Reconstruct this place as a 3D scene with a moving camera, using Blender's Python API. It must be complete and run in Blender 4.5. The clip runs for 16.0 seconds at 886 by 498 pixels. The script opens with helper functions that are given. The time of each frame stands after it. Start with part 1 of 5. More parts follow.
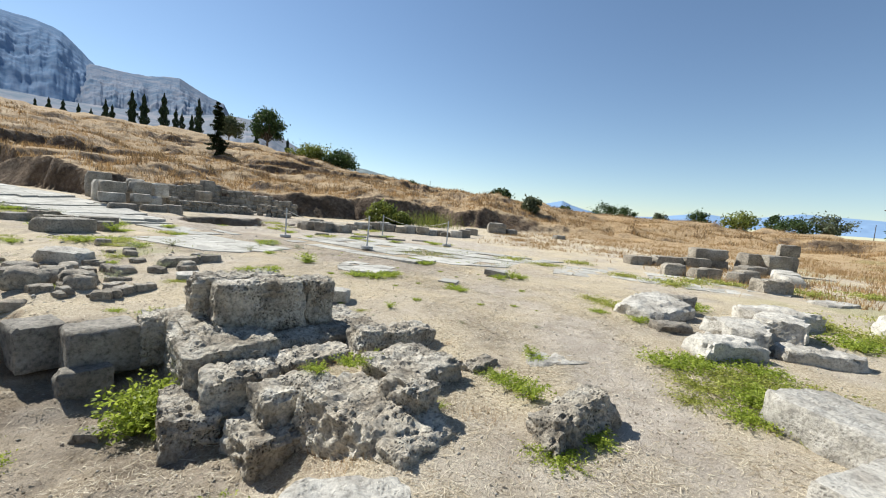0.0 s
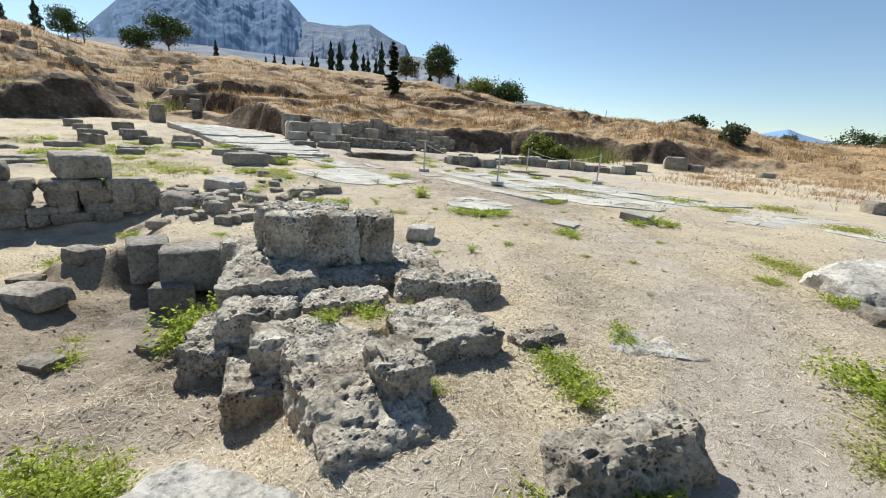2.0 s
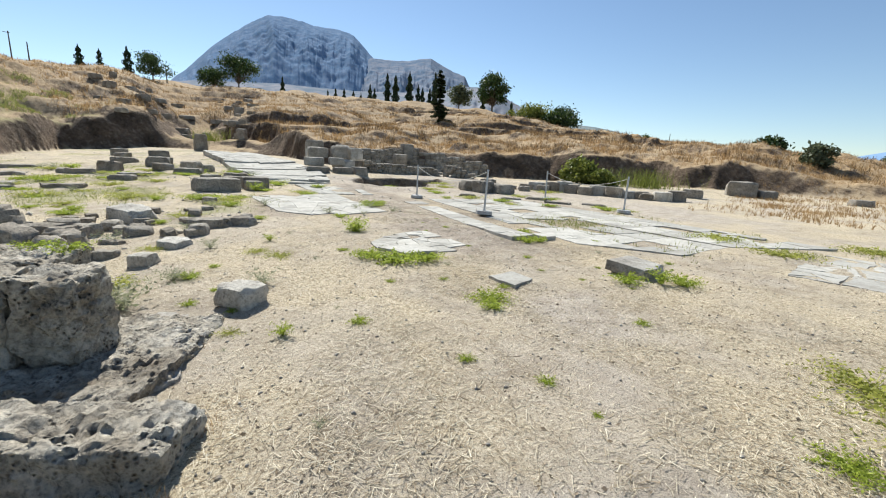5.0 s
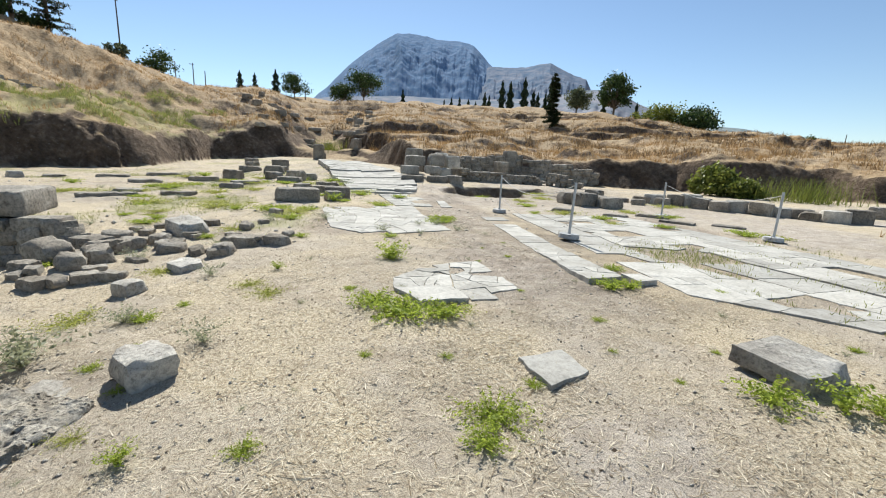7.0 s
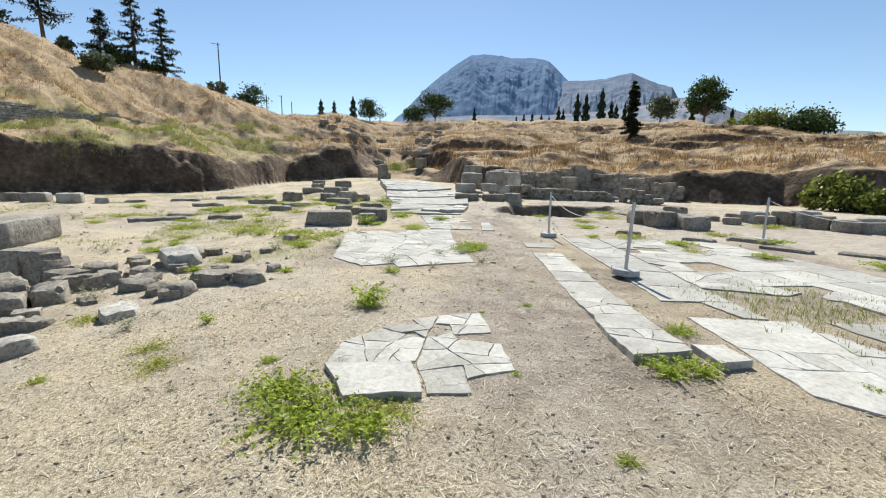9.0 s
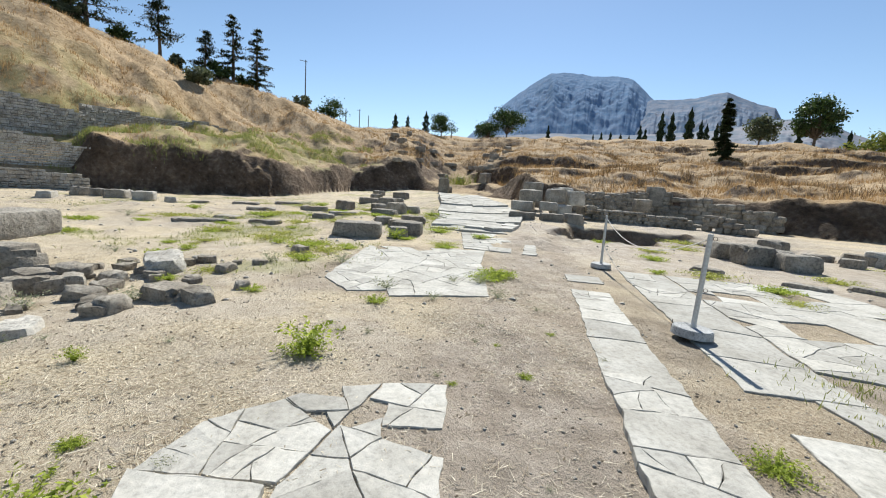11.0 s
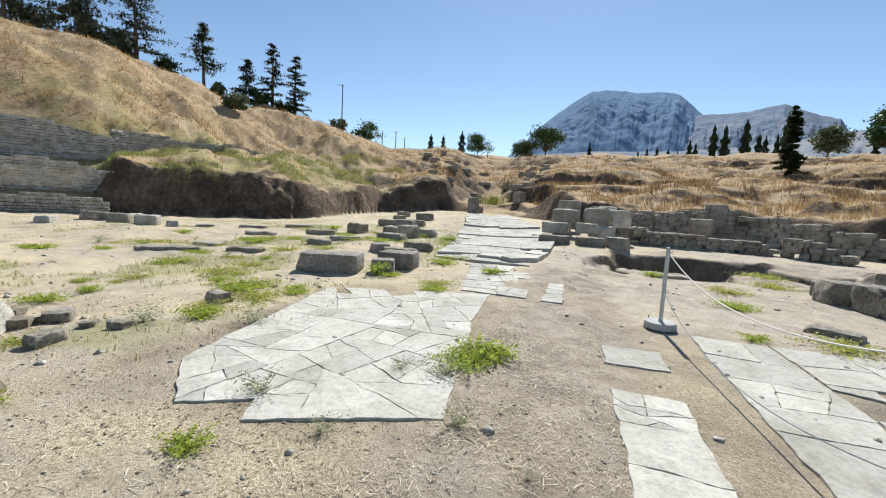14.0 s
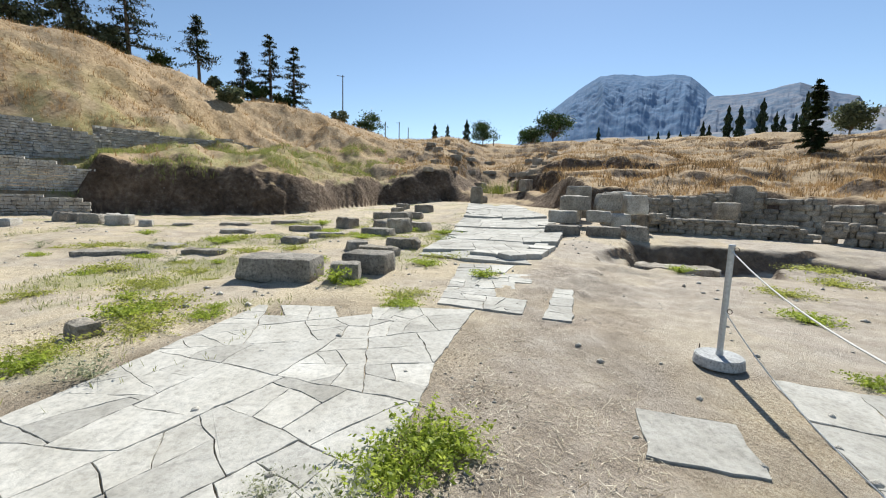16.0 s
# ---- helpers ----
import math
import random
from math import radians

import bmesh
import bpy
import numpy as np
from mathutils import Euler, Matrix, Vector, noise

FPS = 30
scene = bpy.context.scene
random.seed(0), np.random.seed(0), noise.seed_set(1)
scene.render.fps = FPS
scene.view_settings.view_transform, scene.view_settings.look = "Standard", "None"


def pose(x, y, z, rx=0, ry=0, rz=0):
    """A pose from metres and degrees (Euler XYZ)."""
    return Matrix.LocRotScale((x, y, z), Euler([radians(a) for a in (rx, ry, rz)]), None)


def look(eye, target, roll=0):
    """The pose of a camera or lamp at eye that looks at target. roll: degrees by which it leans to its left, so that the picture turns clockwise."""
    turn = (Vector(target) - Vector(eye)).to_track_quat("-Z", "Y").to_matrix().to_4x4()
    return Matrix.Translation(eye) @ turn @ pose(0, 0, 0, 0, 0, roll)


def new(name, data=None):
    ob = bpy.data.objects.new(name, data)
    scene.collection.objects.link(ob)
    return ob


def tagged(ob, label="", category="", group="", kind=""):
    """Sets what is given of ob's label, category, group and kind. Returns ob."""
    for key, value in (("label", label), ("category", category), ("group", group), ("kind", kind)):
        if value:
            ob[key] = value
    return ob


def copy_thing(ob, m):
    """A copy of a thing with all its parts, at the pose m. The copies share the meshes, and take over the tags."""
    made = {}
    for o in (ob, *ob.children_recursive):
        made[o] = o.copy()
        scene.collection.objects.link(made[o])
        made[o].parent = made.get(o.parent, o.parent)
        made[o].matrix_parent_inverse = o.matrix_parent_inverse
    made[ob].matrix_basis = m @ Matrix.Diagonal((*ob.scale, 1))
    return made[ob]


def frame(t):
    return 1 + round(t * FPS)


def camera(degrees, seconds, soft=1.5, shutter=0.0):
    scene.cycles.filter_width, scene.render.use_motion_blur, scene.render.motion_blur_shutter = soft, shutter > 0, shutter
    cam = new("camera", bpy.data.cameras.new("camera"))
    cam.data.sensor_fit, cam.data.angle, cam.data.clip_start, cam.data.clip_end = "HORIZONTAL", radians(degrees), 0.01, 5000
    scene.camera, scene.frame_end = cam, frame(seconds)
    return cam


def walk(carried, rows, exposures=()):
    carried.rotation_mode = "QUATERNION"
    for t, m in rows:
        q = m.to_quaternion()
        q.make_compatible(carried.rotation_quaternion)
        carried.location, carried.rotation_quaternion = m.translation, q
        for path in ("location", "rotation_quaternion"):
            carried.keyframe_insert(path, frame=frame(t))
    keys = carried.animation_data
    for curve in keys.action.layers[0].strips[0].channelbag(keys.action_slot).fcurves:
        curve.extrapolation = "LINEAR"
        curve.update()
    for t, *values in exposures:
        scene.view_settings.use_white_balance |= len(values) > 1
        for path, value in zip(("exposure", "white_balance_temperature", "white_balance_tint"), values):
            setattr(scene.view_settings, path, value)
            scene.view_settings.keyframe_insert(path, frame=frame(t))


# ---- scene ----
cam = camera(94.3, 16.0, soft=1.1)
PATH = [
    (0, (1.458, 0.007, 1.422), (1.195, 1.982, 1.25), 4.7),
    (0.5, (1.723, 0.328, 1.418), (1.359, 2.276, 1.15), 5.2),
    (1, (1.886, 0.681, 1.427), (1.364, 2.573, 1.043), 5.7),
    (1.5, (2.022, 0.937, 1.36), (1.234, 2.712, 0.882), 4.9),
    (2, (2.208, 1.324, 1.36), (1.245, 2.996, 0.833), 3.7),
    (2.5, (2.28, 1.879, 1.311), (1.324, 3.562, 0.808), 3.1),
    (3, (2.392, 2.403, 1.292), (1.458, 4.104, 0.811), 3.7),
    (5.5, (2.707, 4.986, 1.309), (1.389, 6.435, 0.901), 3.0),
    (6, (2.56, 5.434, 1.338), (1.134, 6.773, 0.922), 3.0),
    (6.5, (2.314, 5.869, 1.387), (0.807, 7.115, 0.968), 3.1),
    (7, (2.208, 6.305, 1.422), (0.635, 7.468, 1.006), 2.8),
    (7.5, (2.021, 6.759, 1.401), (0.392, 7.845, 0.994), 2.4),
    (8, (1.791, 7.168, 1.445), (0.111, 8.181, 1.055), 1.8),
    (8.5, (1.634, 7.584, 1.46), (-0.095, 8.518, 1.089), 1.3),
    (9, (1.425, 7.978, 1.457), (-0.345, 8.842, 1.11), 1.2),
    (11.5, (0.1, 9.587, 1.418), (-1.817, 10.081, 1.132), 4.5),
    (12, (-0.316, 9.854, 1.442), (-2.248, 10.283, 1.154), 4.9),
    (12.5, (-0.667, 10.156, 1.44), (-2.608, 10.551, 1.158), 4.9),
    (13, (-1.07, 10.418, 1.436), (-3.016, 10.8, 1.176), 4.5),
    (13.5, (-1.525, 10.661, 1.484), (-3.475, 11.043, 1.254), 3.9),
    (14, (-1.911, 10.934, 1.489), (-3.865, 11.312, 1.286), 3.2),
    (14.5, (-2.3, 11.139, 1.466), (-4.257, 11.507, 1.277), 2.6),
    (15, (-2.721, 11.36, 1.489), (-4.679, 11.72, 1.294), 2.1),
    (15.5, (-3.156, 11.634, 1.461), (-5.113, 11.987, 1.243), 1.9),
    (16, (-3.594, 11.817, 1.453), (-5.551, 12.151, 1.207), 1.6),
]
walk(cam, [(t, look(eye, target, roll)) for t, eye, target, roll in PATH],
     exposures=[(0.0, 0.63, 6200, 7), (16.0, 0.63, 6200, 7)])

# ---- world, sun and exposure ----
SUN_EL, SUN_AZ = 44.0, 65.0   # degrees; azimuth counter-clockwise from +y
sun_dir = Vector((-math.sin(radians(SUN_AZ)) * math.cos(radians(SUN_EL)),
                  math.cos(radians(SUN_AZ)) * math.cos(radians(SUN_EL)), math.sin(radians(SUN_EL))))
world = bpy.data.worlds.new("world")
scene.world = world
world.use_nodes = True
wn = world.node_tree.nodes
sky = wn.new("ShaderNodeTexSky")
sky.sky_type, sky.sun_disc = "NISHITA", False
sky.sun_elevation, sky.sun_rotation = radians(SUN_EL), radians(-SUN_AZ)
sky.altitude, sky.air_density, sky.dust_density, sky.ozone_density = 80, 0.95, 0.08, 1.0
world.node_tree.links.new(sky.outputs[0], wn["Background"].inputs[0])
wn["Background"].inputs[1].default_value = 0.08
sun = new("sun", bpy.data.lights.new("sun", "SUN"))
sun.data.energy, sun.data.angle, sun.data.color = 5.0, radians(0.53), (1.0, 0.95, 0.87)
sun.matrix_world = look(sun_dir * 50, (0, 0, 0))


# ---- noise and small maths ----
def hash2(i, j, seed):
    v = np.sin(i * 127.1 + j * 311.7 + seed * 74.7) * 43758.5453
    return v - np.floor(v)


def vnoise(x, y, seed=0):
    """Smooth noise in 0..1 on arrays."""
    i, j = np.floor(x), np.floor(y)
    u, v = x - i, y - j
    u, v = u * u * (3 - 2 * u), v * v * (3 - 2 * v)
    a, b = hash2(i, j, seed), hash2(i + 1, j, seed)
    c, d = hash2(i, j + 1, seed), hash2(i + 1, j + 1, seed)
    return (a * (1 - u) + b * u) * (1 - v) + (c * (1 - u) + d * u) * v


def fbm(x, y, octaves=4, seed=0):
    total, amp, size = 0, 0.5, 1.0
    for n in range(octaves):
        total, amp, size = total + amp * (vnoise(x * size, y * size, seed + n) - 0.5), amp * 0.5, size * 2.03
    return total


def ramp(a, b, v):
    t = np.clip((v - a) / (b - a), 0, 1)
    return t * t * (3 - 2 * t)


# ---- plan ----
# Street frame: s runs up the ancient street, w to its right-hand side.
SU, SV = np.array((-0.875, 0.485)), np.array((0.485, 0.875))


def street(s, w):
    return float(s * SU[0] + w * SV[0]), float(s * SU[1] + w * SV[1])


# Podium frame: a runs along the podium's front, b away from the walker.
PO, PA, PB = np.array((-1.46, 4.01)), np.array((0.69, 0.724)), np.array((-0.724, 0.69))


def podium(a, b):
    return float(PO[0] + a * PA[0] + b * PB[0]), float(PO[1] + a * PA[1] + b * PB[1])


# Terrain round the plaza's middle: for a bearing, foot and head of the bank, edge of the terrace, crest of the hill.
HUB = (-2.0, 10.0)
BEARINGS = (-180, -60, -35, -17, -3, 6, 20, 34, 43, 59, 63, 70.6, 74, 78, 87, 93, 98, 108, 116.3, 118.2, 140, 180)
FOOT_R = (40, 40, 40, 36, 30, 30, 29, 27.5, 30.5, 26, 32, 40, 40, 46, 44, 37, 34, 33.5, 35, 34.2, 34.2, 40)
FOOT_Z = (0, 0, .1, .1, .3, .2, .1, .1, .3, .5, .8, 1.0, 1.0, 1.0, .7, .3, 0, -.1, -.1, -.1, 0, 0)
HEAD_R = (44, 44, 46, 42, 31.2, 31.2, 30.4, 29.5, 32.0, 27.5, 33.6, 52, 52, 47.6, 46.2, 39.4, 36.1, 35.7, 36.0, 34.8, 34.8, 44)
HEAD_Z = (.3, .3, .4, .5, 2.1, 2.3, 2.2, 1.8, 2.4, 2.4, 3.4, 2.9, 3.0, 4.3, 3.8, 2.4, 3.1, 3.0, 3.75, .8, .8, .3)
EDGE_R = (70, 70, 70, 70, 55, 55, 55, 60, 70, 70, 70, 75, 75, 70, 65, 58, 58, 48, 42, 40.5, 40.5, 70)
EDGE_Z = (1, 1, 1.6, 2.6, 4.2, 4.6, 5.2, 6.6, 8.0, 8.6, 9, 7.6, 7.4, 8.6, 8.8, 7.6, 7.6, 5.4, 4.2, 3.4, 3.4, 1)
CREST_R = (110, 110, 100, 110, 130, 130, 135, 160, 165, 165, 165, 130, 130, 120, 92, 90, 88, 76, 70, 68, 68, 110)
CREST_Z = (2, 2, 3.0, 4.0, 6.4, 7.6, 11.2, 18.6, 20.2, 20.4, 20.2, 16.8, 16.8, 16.0, 13.2, 15.6, 16.8, 16.8, 18.4, 18.8, 18.6, 2)


def height(x, y, fine=True):
    """The ground's height at arrays of places."""
    x, y = np.asarray(x, float), np.asarray(y, float)
    dx, dy = x - HUB[0], y - HUB[1]
    r, az = np.hypot(dx, dy), np.degrees(np.arctan2(-dx, dy))
    rr = r + ramp(18, 26, r) * (1 - 0.95 * ramp(115, 118, az)) * (5.0 * fbm(x / 11, y / 11, 3, 5) + 2.2 * fbm(x / 2.6, y / 2.6, 3, 7))
    fr, fz, hr, hz, er, ez, cr, cz = (np.interp(az, BEARINGS, row) for row in
                                      (FOOT_R, FOOT_Z, HEAD_R, HEAD_Z, EDGE_R, EDGE_Z, CREST_R, CREST_Z))
    scarp = ramp(80, 86, az) * ramp(116, 113, az)
    rr = rr + scarp * ramp(30, 32, r) * 1.1 * fbm(x / 1.3, y / 1.3, 3, 71)
    hz = hz * (1 + scarp * 0.55 * fbm(x / 4.5, y / 4.5, 3, 73))
    z = fz * ramp(0.45, 1.0, rr / fr)
    z = z + (hz - fz) * np.clip((rr - fr) / (hr - fr), 0, 1) ** 0.8
    z = z + (ez - hz) * np.clip((rr - hr) / (er - hr), 0, 1)
    z = z + (cz - ez) * np.sin(np.clip((rr - er) / (cr - er), 0, 1) * 1.5708)
    z = z - cz * 0.9 * ramp(1.05, 3.5, rr / cr)
    hill = ramp(0.95, 1.15, rr / fr)
    z = z + hill * (1 - 0.9 * ramp(110, 115, az) * ramp(43.5, 41.5, r)) * (2.0 * fbm(x / 9, y / 9, 3, 11) + 1.5 * fbm(x / 3.2, y / 3.2, 4, 17) * (0.4 + 1.6 * vnoise(x / 13, y / 13, 19)))
    # low broken terraces in the banks
    step, share = 2.1, ramp(0.40, 0.58, vnoise(x / 15, y / 15, 67)) * ramp(1.02, 1.2, rr / fr) * ramp(120, 90, r) * ramp(80, 66, az)
    level = z / step + 0.6 * fbm(x / 7, y / 7, 3, 69)
    part_up = level - np.floor(level)
    z = z + share * step * (ramp(0.62, 0.88, part_up) - part_up)
    # the plaza's own fall towards the start
    z = z - 0.22 * (1 - ramp(3.8, 6.8, y + 0.25 * (x - 2))) * (1 - hill)
    # the pit beside the podium
    a, b = (x - PO[0]) * PA[0] + (y - PO[1]) * PA[1], (x - PO[0]) * PB[0] + (y - PO[1]) * PB[1]
    pit = ramp(-0.15, -0.5, a) * ramp(-3.4, -1.6, a) * ramp(1.55, 0.9, b) * ramp(-2.6, -1.0, b)
    apron = ramp(0.8, 0.0, a) * ramp(-2.6, -1.2, a) * ramp(-2.9, -2.0, b) * ramp(-0.9, -1.25, b)
    z = z - np.maximum(0.55 * pit, 0.40 * apron)
    # the trench left of the rubble wall and the hollow before the ruined walls
    s, w = x * SU[0] + y * SU[1] + 1.6 * fbm(x / 1.3, y / 1.3, 3, 61), x * SV[0] + y * SV[1] + 1.2 * fbm(x / 1.1, y / 1.1, 3, 63)
    z = z - 0.45 * ramp(4.9, 5.5, s) * ramp(8.4, 7.4, s) * ramp(1.9, 1.0, w) * ramp(-5, -2, w)
    z = z - 0.10 * ramp(15.2, 15.5, s) * ramp(18.8, 18.3, s) * ramp(8.5, 8.8, w) * ramp(10.4, 10.0, w)
    broken = ramp(18.6, 19.6, s) * ramp(26, 24, s) * ramp(8.6, 9.6, w) * ramp(21, 18, w)
    z = z + broken * (0.30 * fbm(x / 1.1, y / 1.1, 4, 65) - 0.30 * ramp(0.52, 0.56, vnoise(x / 1.5, y / 1.5, 66)) * ramp(17, 18, s))
    z = z - 0.75 * ramp(20.2, 20.8, s) * ramp(24.5, 23.6, s) * ramp(9.6, 10.2, w) * ramp(19, 17, w)
    z = z + 0.10 * ramp(14, 19, s) * ramp(11, 9, w) * (1 - hill)
    if fine:
        paved = np.maximum(ramp(8.4, 9.2, s) * ramp(14.6, 13.6, s) * ramp(4.2, 4.9, w) * ramp(8.2, 7.6, w), ramp(3.8, 5.2, s) * ramp(13.6, 12.6, s) * ramp(8.6, 9.1, w) * ramp(15.6, 14.6, w))
        paved = np.maximum(paved, ramp(4.7, 5.1, s) * ramp(7.2, 6.8, s) * ramp(6.3, 6.6, w) * ramp(8.4, 8.1, w))
        near = (1 - 0.6 * hill) * (1 - 0.88 * paved)
        z = z + near * (0.10 * fbm(x / 1.9, y / 1.9, 3, 23) + 0.05 * fbm(x / 0.33, y / 0.33, 4, 29))
        dug = ramp(0.3, -0.4, a) * ramp(-4.5, -3.0, a) * ramp(2.0, 1.0, b) * ramp(-3.4, -2.0, b)
        z = z + dug * (0.20 * fbm(x / 0.55, y / 0.55, 4, 33) + 0.07 * fbm(x / 0.16, y / 0.16, 3, 35))
        rough = ramp(4.6, 3.2, w) * ramp(2.5, 5, s) * (1 - hill)
        z = z + rough * 0.16 * fbm(x / 0.7, y / 0.7, 3, 31)
    return z


def ground_z(x, y):
    return float(height(np.array([x]), np.array([y]))[0])


# ---- materials ----
def material(name, rough=0.9, spec=0.3):
    m = bpy.data.materials.new(name)
    m.use_nodes = True
    b = m.node_tree.nodes["Principled BSDF"]
    b.inputs["Roughness"].default_value = rough
    b.inputs["Specular IOR Level"].default_value = spec
    return m, m.node_tree.nodes, m.node_tree.links, b


def noise_node(n, l, scale, detail=5, rough=0.6, space="Object"):
    tc = n.new("ShaderNodeTexCoord")
    t = n.new("ShaderNodeTexNoise")
    t.inputs["Scale"].default_value, t.inputs["Detail"].default_value, t.inputs["Roughness"].default_value = scale, detail, rough
    if space == "World":
        g = n.new("ShaderNodeNewGeometry")
        l.new(g.outputs["Position"], t.inputs["Vector"])
    else:
        l.new(tc.outputs[space], t.inputs["Vector"])
    return t


def ramp_node(n, l, source, stops):
    r = n.new("ShaderNodeValToRGB")
    e = r.color_ramp.elements
    while len(e) < len(stops):
        e.new(0.5)
    for k, (p, c) in enumerate(stops):
        e[k].position, e[k].color = p, (*c, 1)
    l.new(source, r.inputs[0])
    return r


def mix_node(n, l, fac, a, b, kind="MIX"):
    m = n.new("ShaderNodeMix")
    m.data_type, m.blend_type = "RGBA", kind
    for slot, v in ((0, fac), (6, a), (7, b)):
        if hasattr(v, "is_output"):
            l.new(v, m.inputs[slot])
        elif isinstance(v, tuple):
            m.inputs[slot].default_value = (*v, 1)
        else:
            m.inputs[slot].default_value = v
    return m.outputs[2]


def bump_node(n, l, b, source, strength, distance):
    u = n.new("ShaderNodeBump")
    u.inputs["Strength"].default_value, u.inputs["Distance"].default_value = strength, distance
    l.new(source, u.inputs["Height"])
    l.new(u.outputs[0], b.inputs["Normal"])
    return u


def stone_material(name, dark, mid, light, pits=0.5, scale=1.0, space="World", bump=0.03, lichen=0.0, speckle=0.75):
    m, n, l, b = material(name, 0.92, 0.2)
    big = noise_node(n, l, 2.2 * scale, 6, 0.65, space)
    base = ramp_node(n, l, big.outputs[0], ((0.32, dark), (0.5, mid), (0.68, light))).outputs[0]
    fine = noise_node(n, l, 26 * scale, 8, 0.75, space)
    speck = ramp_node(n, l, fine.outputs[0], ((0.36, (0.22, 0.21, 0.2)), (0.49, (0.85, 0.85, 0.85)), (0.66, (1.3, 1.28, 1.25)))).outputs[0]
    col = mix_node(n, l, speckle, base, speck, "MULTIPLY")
    if pits:
        # Shade inside the pits is painted: cell centres darken the colour, in patches.
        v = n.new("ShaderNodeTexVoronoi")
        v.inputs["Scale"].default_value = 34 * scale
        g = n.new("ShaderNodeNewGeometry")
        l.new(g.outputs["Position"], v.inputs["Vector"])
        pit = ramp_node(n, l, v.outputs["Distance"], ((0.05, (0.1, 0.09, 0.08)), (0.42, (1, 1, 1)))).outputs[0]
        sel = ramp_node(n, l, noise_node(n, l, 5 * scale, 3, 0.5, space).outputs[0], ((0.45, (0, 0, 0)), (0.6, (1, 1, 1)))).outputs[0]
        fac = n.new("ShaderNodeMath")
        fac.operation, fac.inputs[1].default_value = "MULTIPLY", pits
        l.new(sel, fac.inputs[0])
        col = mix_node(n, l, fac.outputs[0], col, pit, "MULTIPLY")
    if lichen:
        spot = ramp_node(n, l, noise_node(n, l, 7 * scale, 5, 0.7, space).outputs[0], ((0.58, (0, 0, 0)), (0.66, (lichen,) * 3))).outputs[0]
        col = mix_node(n, l, spot, col, (0.12, 0.115, 0.1))
    info = n.new("ShaderNodeObjectInfo")
    shade = n.new("ShaderNodeMapRange")
    shade.inputs[3].default_value, shade.inputs[4].default_value = 0.8, 1.12
    l.new(info.outputs["Random"], shade.inputs[0])
    comb = n.new("ShaderNodeCombineColor")
    for k in range(3):
        l.new(shade.outputs[0], comb.inputs[k])
    col = mix_node(n, l, 1.0, col, comb.outputs[0], "MULTIPLY")
    l.new(col, b.inputs["Base Color"])
    relief = fine.outputs[0]
    if pits:
        add = n.new("ShaderNodeMath")
        add.operation = "MULTIPLY_ADD"
        l.new(pit, add.inputs[0]), l.new(fac.outputs[0], add.inputs[1]), l.new(fine.outputs[0], add.inputs[2])
        relief = add.outputs[0]
    bump_node(n, l, b, relief, 1.0, bump)
    return m


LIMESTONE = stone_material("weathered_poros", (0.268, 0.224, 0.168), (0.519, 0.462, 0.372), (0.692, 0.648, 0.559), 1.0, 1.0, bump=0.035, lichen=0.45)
PALE = stone_material("pale_limestone", (0.325, 0.295, 0.250), (0.495, 0.461, 0.399), (0.634, 0.598, 0.529), 0.5, 1.0, bump=0.014, lichen=0.2, speckle=0.6)
MARBLE = stone_material("paving_limestone", (0.374, 0.351, 0.302), (0.463, 0.439, 0.386), (0.529, 0.507, 0.455), 0.12, 0.8, bump=0.006, lichen=0.16, speckle=0.35)
GREYBLOCK = stone_material("grey_block", (0.196, 0.174, 0.142), (0.310, 0.281, 0.236), (0.441, 0.403, 0.341), 0.35, 0.7, bump=0.025, lichen=0.3)
RUBBLE = stone_material("rubble_stone", (0.192, 0.165, 0.126), (0.339, 0.298, 0.240), (0.486, 0.444, 0.370), 0.25, 0.8, bump=0.025, lichen=0.3)


